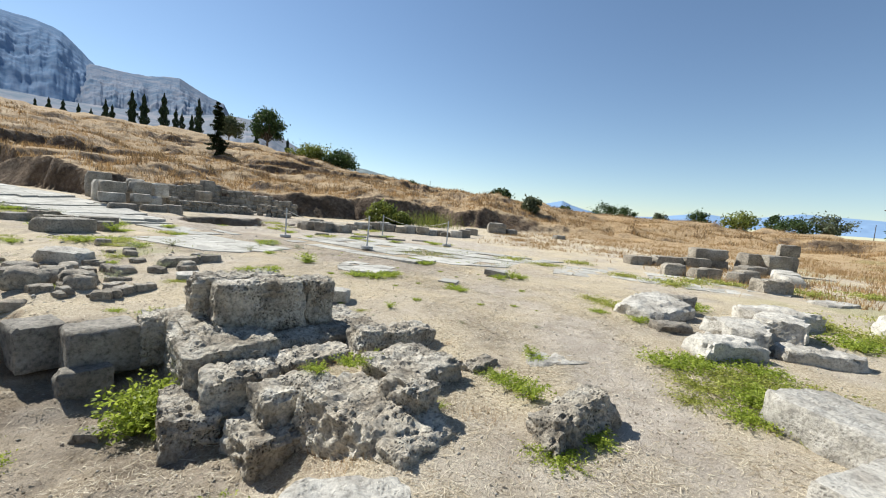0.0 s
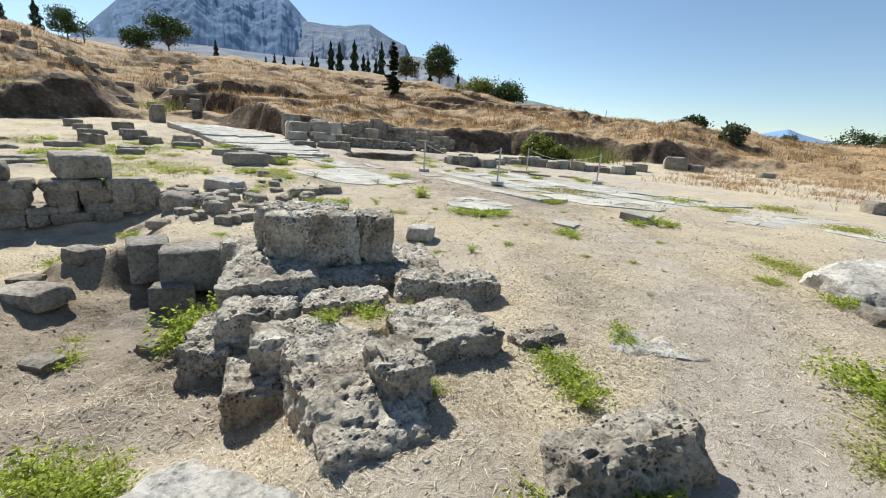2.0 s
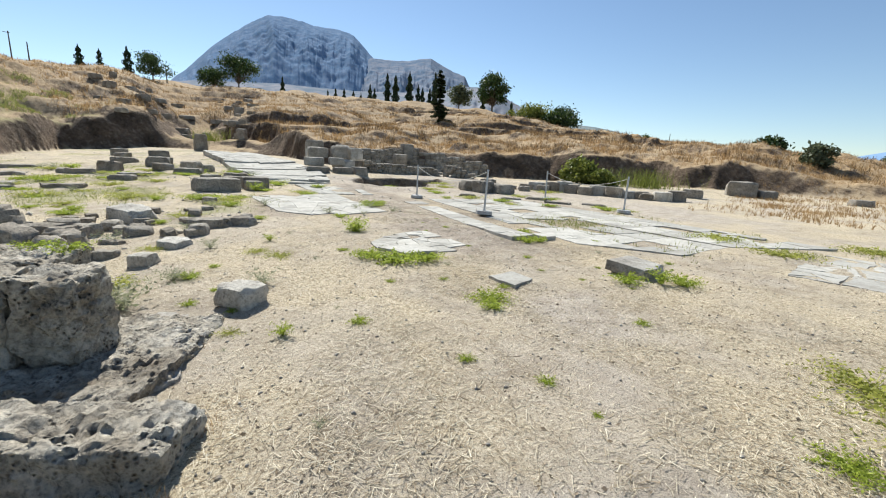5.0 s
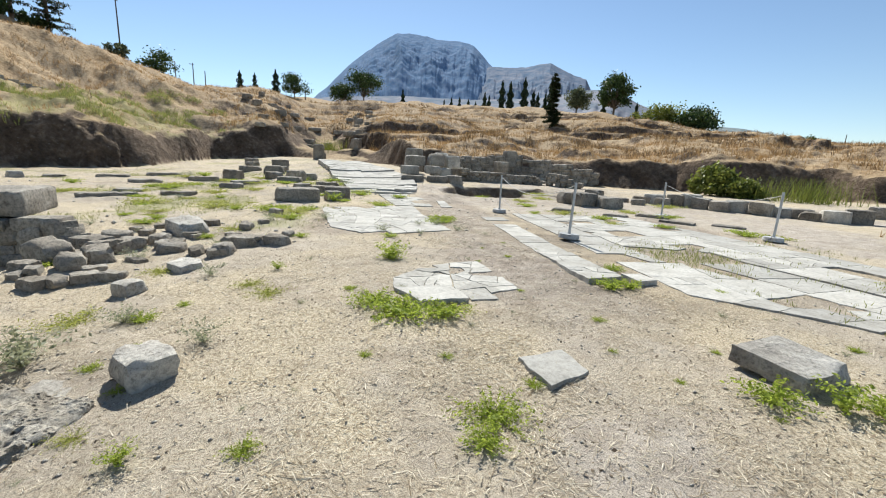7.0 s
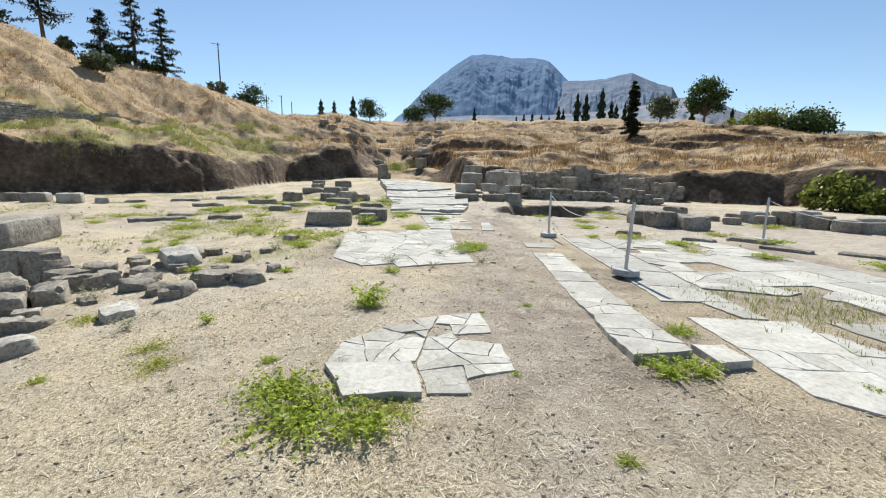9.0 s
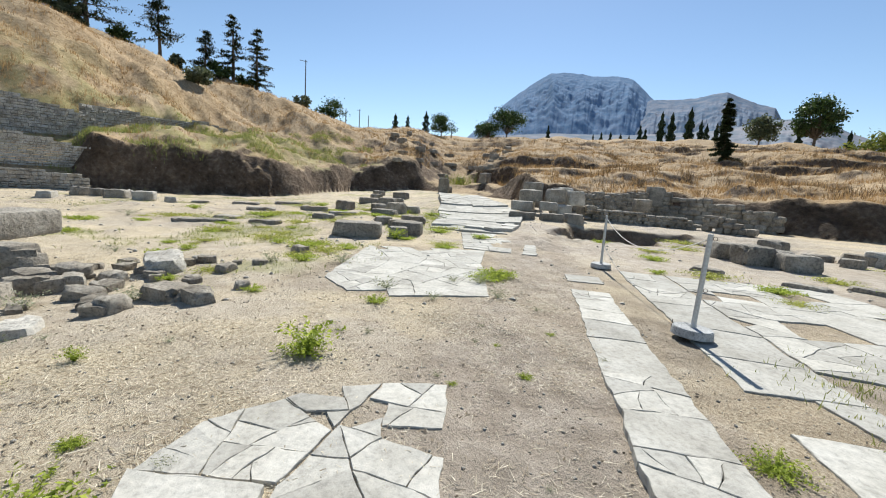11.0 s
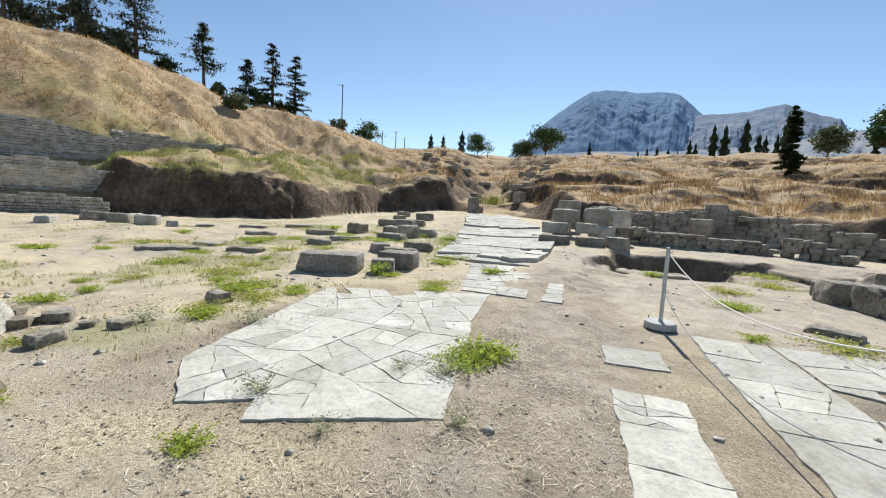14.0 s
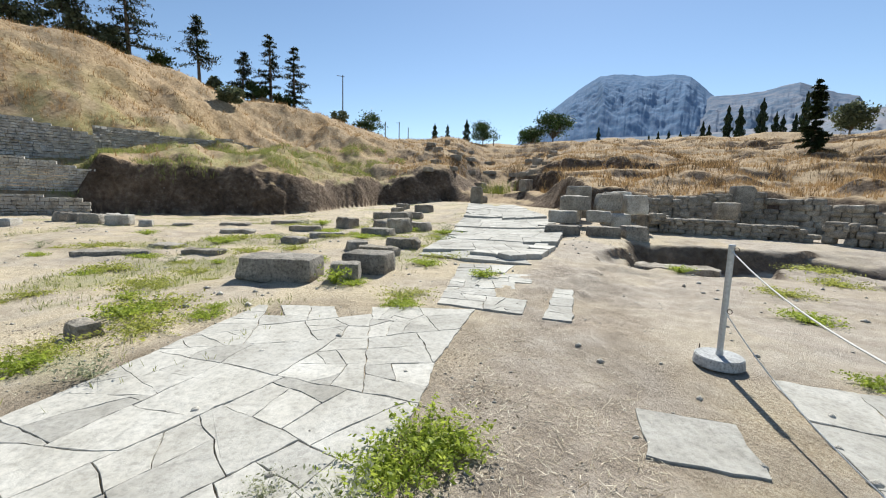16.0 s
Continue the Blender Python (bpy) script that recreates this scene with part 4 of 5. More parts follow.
stone("limestone_rock", 7.9, 7.2, (0.7, 0.6, 0.42), 10, PALE, "rounded pale boulder among weeds", **R)
stone("limestone_rock", 8.9, 12.2, (0.95, 0.6, 0.4), 20, RUBBLE, "grey block lying in dry grass", **R)
stone("limestone_rock", 9.6, 11.0, (1.2, 0.6, 0.12), 30, PALE, "flat pale slab in dry grass", **R)

# the low ruin in the dry grass
rng = random.Random(5)
ruin = ((7.3, 14.6, .7, .45, .45, 0), (7.9, 14.2, .5, .4, .4, 20), (8.5, 14.7, .6, .5, .4, -10), (9.1, 14.3, .45, .4, .38, 30), (9.7, 14.8, .6, .5, .42, 5),
        (7.2, 17.8, 1.1, .5, .42, 15), (8.4, 18.1, 1.2, .5, .45, 15), (9.6, 18.3, 1.1, .5, .5, 12), (10.6, 16.6, .8, .5, .45, 30), (11.2, 17.2, .9, .5, .45, 10))
for x, y, l, d, h, t in ruin:
    stone("ruin_block", x, y, (l, d, h), t + rng.uniform(-8, 8), RUBBLE, "grey tumbled block of a low ruin", group="blocks of the low ruin", cell=0.12)
for x, y, l, d, h, t, z in ((10.4, 19.0, 1.5, .6, .5, 8, 0.42), (11.9, 18.8, .8, .6, .5, 20, 0.38), (12.9, 18.7, 1.3, .6, .5, 14, 0.36), (13.4, 18.9, .7, .6, .5, -20, 0.84)):
    gz = ground_z(x, y)
    stone("ruin_block", x, y, (l, d, z + 0.05), t, RUBBLE, "grey lower-course block of a low ruin", group="blocks of the low ruin", cell=0.14)
    stone("ruin_block", x, y, (l, d, h), t + 3, RUBBLE, "squared grey block on a ruined course", z=gz + z - 0.05, group="blocks of the low ruin", cell=0.14)
for x, y, l, d, h, t in ((10.9, 14.6, 1.0, .6, .35, 70), (11.4, 15.6, 1.3, .7, .4, 60), (12.0, 16.8, .9, .6, .4, 50)):
    stone("ruin_block", x, y, (l, d, h), t, PALE, "pale sunlit block beside the low ruin", group="blocks of the low ruin", cell=0.12)

# ---- the rubble wall with the great block, and its scree ----
rubble_wall("rubble_wall", "low dry rubble wall of grey stones over a shaded trench", (-7.9, 2.0, 0), (-6.75, 5.15, 0), -0.55, 0.25, 0.28, 0.5, 0.2, RUBBLE, 4)
rubble_wall("rubble_wall", "crumbling end of a dry rubble wall", (-6.85, 5.1, 0), (-5.9, 6.0, 0), -0.3, 0.14, -0.1, 0.45, 0.17, RUBBLE, 6, gap=0.3)
stone("great_block", -7.55, 4.55, (1.35, 0.75, 0.42), 168, GREYBLOCK, "great squared grey block resting on a rubble wall", z=0.24, cell=0.07, rough=0.015, corner=0.12, chip=0.3)
stone("wall_block", -7.6, 3.2, (0.8, 0.6, 0.3), 75, GREYBLOCK, "flat grey block on a rubble wall", z=0.22, cell=0.08, rough=0.02)
scree = ((-6.9, 6.95, 1.05, .6, .3, 20, 0), (-4.95, 7.6, .95, .45, .22, 50, 1), (-4.6, 8.0, .5, .35, .2, 30, 1), (-4.0, 6.7, .55, .4, .16, 20, 0), (-4.5, 7.2, .4, .34, .22, 60, 1),
         (-5.2, 5.75, .55, .4, .3, 10, 1), (-5.75, 5.75, .6, .35, .3, 130, 1), (-6.1, 6.1, .5, .35, .24, 20, 1), (-5.3, 6.6, .5, .35, .2, 80, 1), (-5.5, 5.2, .6, .45, .36, 40, 1),
         (-4.9, 5.45, .45, .35, .26, 15, 1), (-6.3, 6.5, .4, .3, .2, 60, 1), (-3.3, 6.1, .45, .3, .2, 30, 0), (-4.85, 6.9, .4, .25, .18, 0, 1), (-6.6, 5.9, .5, .4, .25, 70, 1),
         (-7.8, 7.2, .35, .25, .15, 10, 0), (-4.2, 5.2, .3, .25, .18, 40, 1), (-5.2, 8.35, .3, .22, .16, 10, 1), (-8.2, 8.9, .4, .3, .22, 50, 1), (-5.9, 7.6, .3, .2, .14, 50, 1))
for x, y, l, d, h, t, k in scree:
    stone("fallen_stone", x, y, (l * 0.82, d * 0.85, h * 0.95), t, (PALE, RUBBLE)[k], ("pale sunlit boulder in the straw", "grey stone fallen from the rubble wall")[k],
          cell=0.07, category="stone", group="scree of the rubble wall", chip=1.0, corner=0.08, tilt=(random.uniform(-6, 6), random.uniform(-6, 6)))
for k in range(46):
    s, w = 6.3 + 4.2 * random.random(), 1.6 + 2.6 * random.random() ** 1.3
    x, y = street(s, w)
    h = random.uniform(0.06, 0.14)
    stone("fallen_stone", x, y, (h * 2.2, h * 1.6, h), random.uniform(0, 180), RUBBLE, "small grey stone in the straw", cell=0.05, sink=0.02, category="stone", group="scree of the rubble wall")

# ---- paving ----
paving("street_paving", "pale cracked limestone paving with worn joints", ((8.85, 6.2), (9.65, 5.35), (13.0, 4.65), (14.0, 7.25), (12.1, 7.42), (9.6, 7.85)), 0.6,
       lambda s, w: lie(s, w) + 0.016, 11, crack=0.65, gap=0.007, ragged=0.15, skew=0.2)
paving("street_paving", "worn patch of pale paving in bare earth", ((14.05, 6.7), (14.0, 7.9), (17.4, 7.6), (17.1, 6.1)), 0.35, lambda s, w: lie(s, w) + 0.025, 12, drop=0.25, crack=0.5)
paving("street_paving", "narrow pale kerb slabs in bare earth", ((13.9, 8.15), (13.9, 8.5), (16.0, 8.45), (16.0, 8.15)), 0.2, lambda s, w: lie(s, w) + 0.03, 13, drop=0.3)
paving("street_paving", "pale street paving rising towards the hill", ((17.7, 4.9), (17.55, 7.55), (21, 7.8), (25.2, 7.75), (25.2, 3.4), (22.5, 4.1)), 0.6,
       lambda s, w: lie(s, w) + 0.05 + 0.07 * (s > 18.2) + 0.05 * (s > 21.2), 14, thick=0.25, crack=0.4, ragged=0.15, skew=0.07)
paving("street_paving", "upper pale street paving between the banks", ((25.3, 3.3), (25.3, 7.7), (30, 6.4), (37.5, 3.6), (37.5, 0.4), (30, 2.4)), 0.8,
       lambda s, w: lie(s, w) + 0.22 + 0.1 * (s > 29), 15, thick=0.35, crack=0.3, ragged=0.12, skew=0.07)
paving("cracked_slab", "one great pale slab broken into pieces in the straw", ((5.05, 6.9), (5.5, 6.62), (5.62, 7.3), (5.15, 7.42)), 9, lambda s, w: lie(s, w) + 0.04, 16, thick=0.14)
CRAZED = dict(gap=0.005, skew=0.5, ragged=0.12)
paving("cracked_slab", "crazed pale paving slab broken into small pieces", ((5.52, 6.62), (5.95, 6.62), (6.5, 7.0), (6.75, 7.4), (5.66, 7.32)), 0.06, lambda s, w: lie(s, w) + 0.016, 17, **CRAZED)
paving("cracked_slab", "crazed pale paving slab broken into small pieces", ((5.17, 7.435), (5.64, 7.325), (6.76, 7.41), (6.9, 7.85), (5.45, 8.12), (5.2, 7.85)), 0.075, lambda s, w: lie(s, w) + 0.014, 27, **CRAZED)
paving("kerb_walk", "single row of pale limestone slabs along bare earth", ((5.8, 9.04), (10.67, 9.02), (10.67, 9.58), (5.95, 9.6)), 0.34, lambda s, w: lie(s, w) + 0.016 + 0.06 * max(0, 1 - (s - 5.8) / 2.2), 18, thick=0.16, crack=0.15)
paving("kerb_walk", "lone pale slab level with the earth", ((11.35, 9.0), (11.95, 9.0), (11.95, 9.6), (11.35, 9.6)), 3, lambda s, w: lie(s, w) + 0.014, 19)
paving("kerb_walk", "broken pale end stone of a row of slabs", ((5.72, 9.68), (6.1, 9.66), (6.12, 9.95), (5.8, 9.98)), 3, lambda s, w: lie(s, w) + 0.07, 20, thick=0.16)
FIELD = dict(crack=0.3, gap=0.010, ragged=0.22, skew=0.05)
paving("plaza_paving", "broad pale limestone paving of the roped-off plaza", ((5.4, 10.12), (7.0, 10.1), (7.0, 12.4), (4.6, 12.9), (4.3, 11.3)), 0.62, lambda s, w: lie(s, w) + 0.017, 21, **FIELD)
paving("plaza_paving", "broad pale limestone paving of the roped-off plaza", ((7.03, 10.1), (12.9, 10.1), (12.9, 10.95), (7.03, 10.95)), 0.6, lambda s, w: lie(s, w) + 0.017, 22, drop=0.06, **FIELD)
paving("plaza_paving", "broad pale limestone paving of the roped-off plaza", ((8.3, 10.97), (12.9, 10.97), (12.9, 13.7), (8.0, 14.6), (7.9, 12.4)), 0.7, lambda s, w: lie(s, w) + 0.017, 23, **FIELD)
paving("plaza_paving", "sunken paving with dry grass in wide joints", ((7.03, 12.43), (7.9, 12.43), (8.0, 14.6), (4.0, 15.2), (4.6, 12.95)), 0.6, lambda s, w: lie(s, w) + 0.03, 24, drop=0.12, **FIELD)
paving("plaza_paving", "scattered pale slabs almost lost in dry grass", ((3.9, 11.4), (4.1, 13.0), (3.4, 15.5), (-2.5, 16.5), (-2.2, 13.6)), 0.6, lambda s, w: lie(s, w) + 0.02, 25, drop=0.5, gap=0.05, crack=0.4)
paving("plaza_paving", "thin pale slab lying in the trodden earth", ((3.46, 7.65), (3.64, 8.02), (3.98, 7.95), (3.88, 7.55)), 3, lambda s, w: lie(s, w) + 0.016, 26)
x, y = street(3.58, 9.52)
stone("paving_block", x, y, (0.64, 0.52, 0.14), 80, PALE, "thick pale paving block tilted over a dark gap", sink=-0.01, tilt=(4, 2), cell=0.06, rough=0.012, corner=0.12, chip=0.3)
x, y = street(18.1, 7.0)
stone("paving_block", x, y, (0.55, 0.5, 0.22), 20, MARBLE, "loose squared stone on the street's paving", cell=0.08, rough=0.015, corner=0.12, chip=0.3)

# sill stones along the plaza's far side
for x, y, l, d, h, t in ((-4.9, 18.15, .7, .3, .14, 15), (-3.3, 18.7, .9, .35, .12, 12), (-6.3, 17.3, .6, .35, .16, 20), (-2.3, 19.6, .8, .4, .1, 15), (-4.35, 19.35, 1.0, .35, .14, 10)):
    stone("sill_stone", x, y, (l, d, h), t, GREYBLOCK, "low dark sill stone along the plaza paving", cell=0.1, category="stone", group="sill stones of the plaza")

# ---- blocks beside the street ----
B = dict(group="great blocks beside the street", cell=0.09, rough=0.015, corner=0.12, chip=0.35)
stone("street_block", -10.95, 10.25, (1.3, 0.75, 0.42), 78, GREYBLOCK, "dark squared block beside the ancient street", **B)
stone("street_block", -10.75, 11.35, (0.5, 0.42, 0.36), 85, GREYBLOCK, "small squared block with weeds at its foot", **B)
stone("street_block", -11.45, 11.75, (0.85, 0.7, 0.42), 70, GREYBLOCK, "dark broken block beside the ancient street", **B)
for k, (x, y, l, d, h, t) in enumerate(((-15.0, 5.4, 1.6, .5, .2, 100), (-15.4, 7.4, 1.2, .5, .22, 80), (-16.5, 6.0, 1.0, .6, .2, 60), (-13.2, 11.9, 1.0, .5, .35, 60), (-14.2, 11.4, .8, .5, .4, 20),
        (-14.6, 12.6, .9, .5, .4, 75), (-17.8, 12.0, 1.1, .6, .4, 60), (-19.6, 12.8, .8, .8, .7, 30), (-20.4, 13.6, 1.1, .7, .5, 70), (-21.5, 12.2, .9, .7, .5, 10), (-18.6, 10.2, 1.2, .5, .25, 100),
        (-22.2, 9.0, 1.5, .6, .3, 85), (-21.0, 6.5, 1.3, .6, .25, 95), (-23.8, 10.6, 1.0, .8, .7, 40), (-25.4, 13.2, 1.2, .7, .7, 65), (-27.5, 14.0, 1.3, .8, .5, 70), (-17.0, 9.4, .9, .5, .3, 40),
        (-29.0, 12.5, 1.4, .8, .5, 90), (-31.5, 15.2, 1.2, .8, .7, 60), (-33.0, 13.5, 1.0, .7, .5, 20))):
    stone("street_block", x, y, (l, d, h * 0.8), t, (GREYBLOCK, RUBBLE)[k % 2], "weathered foundation block among green tufts", group="foundation blocks west of the street", cell=0.11, rough=0.05, chip=0.8, corner=0.08)
for x, y, h, t in ((-36.3, 14.1, 0.55, 40), (-37.3, 20.3, 1.5, 60), (-38.4, 20.6, 1.2, 75), (-40.5, 21.6, .7, 20), (-42, 26.2, 1.1, 30), (-44.5, 27.5, 1.3, 60)):
    stone("upright_stone", x, y, (0.95, 0.7, h), t, GREYBLOCK, "upright squared block at the street's upper end", cell=0.13, rough=0.02, corner=0.12, chip=0.3, group="upright blocks up the street")
rng = random.Random(8)
for k in range(44):
    az, r = radians(rng.choice((rng.uniform(76, 82), rng.uniform(65, 69), rng.uniform(66, 80)))), rng.uniform(46, 80)
    x, y = HUB[0] - math.sin(az) * r, HUB[1] + math.cos(az) * r
    h = rng.uniform(0.5, 1.2)
    stone("terrace_block", x, y, (rng.uniform(.8, 1.9), rng.uniform(.6, 1.0), h * 0.8), rng.uniform(40, 90), (GREYBLOCK, RUBBLE)[k % 2], "weathered block in the stepped ruins uphill", sink=0.15, cell=0.3, group="blocks of the stepped ruins")
for k, (x, y, l, d, h, t) in enumerate(((-24.4, .5, 1.0, .6, .5, 100), (-24.9, -.9, 1.1, .7, .5, 80), (-25.8, -2.0, .8, .6, .45, 60), (-23.9, 1.8, .7, .5, .3, 20), (-26.9, -3.4, 1.0, .7, .5, 50), (-24.6, 3.0, .9, .5, .2, 95),
                                 (-27.5, -1.5, .8, .6, .4, 30), (-25.0, 5.2, 1.4, .6, .2, 85), (-26.0, 7.4, 1.6, .6, .2, 100), (-23.2, -3.0, .9, .6, .35, 10))):
    stone("foundation_block", x, y, (l, d, h), t, (GREYBLOCK, PALE)[k % 3 == 0], "squared block lying before the earth bank", group="blocks before the earth bank", cell=0.12, rough=0.05, chip=0.8, corner=0.08)

# ---- ruined walls east of the street ----
A = dict(group="ashlar blocks of the ruined wall", rough=0.015, corner=0.09, chip=0.6, cell=0.12)
ashlar = ((-17.6, 18.6, 1.25, .6, .52, 62, .12), (-17.0, 19.85, 1.1, .6, .48, 70, .1), (-16.9, 21.0, .85, .7, .62, 80, .1), (-18.9, 19.2, 1.1, .6, .5, 60, .55), (-18.3, 20.4, .9, .6, .45, 65, .58), (-18.6, 21.4, .8, .7, .85, 80, .1),
          (-19.9, 20.2, 1.2, .7, .6, 60, .9), (-19.4, 21.4, 1.0, .7, .7, 75, .95), (-19.2, 22.5, .9, .7, .8, 80, .95), (-21.0, 20.6, .9, .7, 1.2, 60, .3), (-22.3, 21.6, 1.2, .7, 1.5, 62, .4), (-19.6, 23.7, 1.2, .6, .62, 84, .35),
          (-20.6, 22.3, .8, .6, 1.5, 70, .2), (-21.6, 23.4, .9, .6, 1.5, 70, .3))
for x, y, l, d, h, t, z in ashlar:
    stone("ashlar_block", x, y, (l, d, h), t, (GREYBLOCK, PALE)[int(x * 10) % 3 == 0], "grey ashlar block of a ruined wall", z=ground_z(x, y) + z - 0.25, **A)
rubble_wall("ruined_wall", "crumbling rubble wall over a shaded hollow", (-19.3, 23.3, 0), (-16.9, 28.6, 0), -0.5, 1.05, 0.6, 0.6, 0.17, RUBBLE, 31, gap=0.03, step=1.2)
rubble_wall("ruined_wall", "short broken rubble pier", (-16.6, 28.8, 0), (-14.6, 29.6, 0), -0.5, 1.15, 0.4, 0.7, 0.18, RUBBLE, 32, gap=0.05, step=1.2)
rubble_wall("ruined_wall", "long ruined wall at the foot of the grassy bank", (-23.6, 24.4, 0), (-22.3, 31.2, 0), 0.1, 1.7, 2.1, 0.7, 0.21, RUBBLE, 33, gap=0.02)
rubble_wall("ruined_wall", "long ruined wall at the foot of the grassy bank", (-22.2, 31.3, 0), (-16.6, 34.2, 0), -0.2, 2.2, 1.2, 0.7, 0.23, RUBBLE, 34, gap=0.02)
stone("upright_stone", -22.2, 30.6, (1.0, .6, 1.3), 80, GREYBLOCK, "upright dressed slab in a ruined wall", z=1.2, cell=0.13, rough=0.015, corner=0.1, chip=0.25)
stone("ashlar_block", -20.8, 28.4, (1.0, .6, .8), 70, RUBBLE, "rounded block on a ruined wall", z=0.8, **A)
stone("earth_heap_stone", -14.4, 20.6, (2.6, 1.0, .35), 64, RUBBLE, "long low ledge of broken stone", cell=0.15, rough=0.05)
stone("earth_heap_stone", -13.4, 23.0, (2.4, .8, .4), 80, RUBBLE, "long low ledge of broken stone", cell=0.15, rough=0.05)
for x, y, l, d, h, t in ((-8.3, 20.3, .8, .6, .5, 62), (-7.45, 20.1, .8, .7, .55, 70), (-6.6, 20.5, .8, .6, .45, 60), (-9.0, 21.0, .7, .6, .4, 30), (-7.9, 21.3, 1.3, .6, .42, 40)):
    stone("row_block", x, y, (l, d, h), t, GREYBLOCK, "large weathered grey block at the plaza's far edge", group="blocks at the plaza's far edge", cell=0.08, chip=0.5, rough=0.03)
# low rows of blocks beyond the plaza
rng = random.Random(12)
for k in range(15):
    f = k / 14
    x, y = -7.6 + 7.0 * f + rng.uniform(-.2, .2), 24.6 + 1.2 * f + rng.uniform(-.3, .3)
    stone("row_block", x, y, (rng.uniform(.6, 1.1), rng.uniform(.4, .6), rng.uniform(.35, .6)), 10 + rng.uniform(-15, 15), (RUBBLE, PALE, GREYBLOCK)[k % 3], "grey block in a low ruined row", group="low row of blocks beyond the plaza", cell=0.13)
for x, y, l, d, h, t in ((-10.6, 23.9, .9, .6, .65, 20), (-9.7, 24.1, .8, .6, .75, 10), (-9.3, 23.2, .6, .6, .5, 40), (-8.5, 24.3, .7, .6, .5, 0), (-11.8, 23.4, .8, .6, .4, 60), (-12.6, 24.6, 1.2, .6, .5, 30), (-7.2, 23.6, .5, .4, .3, 10), (-0.5, 29, .9, .6, .5, 5), (1.2, 34.5, 1.5, .9, .9, 10), (2.4, 34.8, .9, .8, .5, 30), (6.5, 36, 1.0, .6, .4, 20)):
    stone("row_block", x, y, (l, d, h), t, GREYBLOCK, "grey block in a low ruined row", group="low row of blocks beyond the plaza", cell=0.13)


# ---- terraces of the hill: retaining walls, one joined mass of stones each ----
def retaining(label, bearings, radii, z0, z1, course, seed, rise=0.0):
    rng = random.Random(seed)
    verts, faces = [], []
    z = z0
    while z < z1:
        h = course * rng.uniform(0.7, 1.3)
        f = 0.0
        while f < 1:
            az = bearings[0] + (bearings[1] - bearings[0]) * f
            r = radii[0] + (radii[1] - radii[0]) * f
            length = course * rng.uniform(0.7, 2.3)
            df = length / (r * radians(abs(bearings[1] - bearings[0])))
            top = z1 + 0.25 * math.sin(f * 9) * course * 3 - (z1 - z0) * 0.6 * max(0, f - 0.75) * 2
            if z < top:
                c = []
                for ff in (f + df * 0.03, f + df * 0.97):
                    a2 = radians(bearings[0] + (bearings[1] - bearings[0]) * ff)
                    r2 = radii[0] + (radii[1] - radii[0]) * ff
                    for zz in (z + 0.02 + rise * ff, z + h - 0.01 + rise * ff):
                        rr = r2 - rng.uniform(0, 0.11)
                        c.append((HUB[0] - math.sin(a2) * rr, HUB[1] + math.cos(a2) * rr, zz + rng.uniform(-.02, .02)))
                        c.append((HUB[0] - math.sin(a2) * (r2 + 0.5), HUB[1] + math.cos(a2) * (r2 + 0.5), zz))
                n = len(verts)
                verts += c
                faces += [(n, n + 4, n + 6, n + 2), (n + 2, n + 6, n + 7, n + 3), (n, n + 2, n + 3, n + 1), (n + 4, n + 5, n + 7, n + 6), (n, n + 1, n + 5, n + 4)]
            f += df
        z += h
    return tagged(mesh_object("retaining_wall", verts, faces, WALLSTONE, None, False), label, "retaining wall", kind="structure")


WALLSTONE = stone_material("terrace_stone", (0.306, 0.281, 0.240), (0.510, 0.479, 0.424), (0.673, 0.637, 0.571), 0.0, 0.9, bump=0.03, lichen=0.3)
retaining("lower terrace wall of small grey stones", (140, 117.2), (33.9, 33.9), -0.3, 0.85, 0.19, 41)
retaining("middle terrace wall of small grey stones", (142, 116.9), (35.9, 35.9), 0.9, 3.1, 0.19, 42)
retaining("upper terrace wall below the hay slope", (142, 117), (40.0, 40.6), 3.2, 5.9, 0.2, 43)
retaining("upper terrace wall running out into the slope", (117, 102), (40.6, 50.0), 3.9, 5.8, 0.2, 44, 0.8)


# ---- trees ----
def polar(az, r):
    return HUB[0] - math.sin(radians(az)) * r, HUB[1] + math.cos(radians(az)) * r


for k, (az, r, tall, wide, bare) in enumerate(((119.6, 70, 13, 5.2, .3), (115.0, 72, 12.5, 5.0, .2), (108.7, 76, 10.8, 3.9, .36), (104.4, 79, 8, 3.0, .3), (101.3, 81, 12, 3.2, .14), (98.7, 84, 11.8, 2.9, .12),
                                               (124.8, 66, 9, 4.5, .3), (129, 66, 11, 4.8, .3))):
    plant_at(conifer(60 + k, tall, wide, bare=bare), *polar(az, r))
for k, (az, r, tall, wide, m, lab) in enumerate(((122.7, 69, 3.2, 6.5, OLIVE, "grey-green shrubs on the hill's crest"), (118.2, 71, 2.2, 4.5, OLIVE, "grey-green shrubs on the hill's crest"), (112.3, 73, 3.0, 4.0, BROAD, "dark bush on the hill's crest"),
        (103.2, 79, 2.6, 4.5, BROAD, "dark bush under the conifers"), (100, 83, 2.2, 4.0, BROAD, "dark bush under the conifers"), (105.3, 62, 2.2, 3.0, OLIVE, "grey shrub on the hay slope"), (93.2, 90, 3.0, 3.2, OLIVE, "grey shrub below the pole"),
        (89.6, 92, 4.2, 7.0, BROAD, "dark spreading tree on the skyline"), (107.3, 75, 2.5, 2.5, OLIVE, "small grey tree on the crest"), (116.2, 71, 4.5, 3, OLIVE, "olive tree beneath a tall conifer"), (120.0, 69, 5.0, 4, OLIVE, "olive tree beneath a tall conifer"))):
    plant_at(broad_tree(80 + k, tall, wide, m, "shrub", lab, 0.08, 0.22, 18, 90), *polar(az, r))
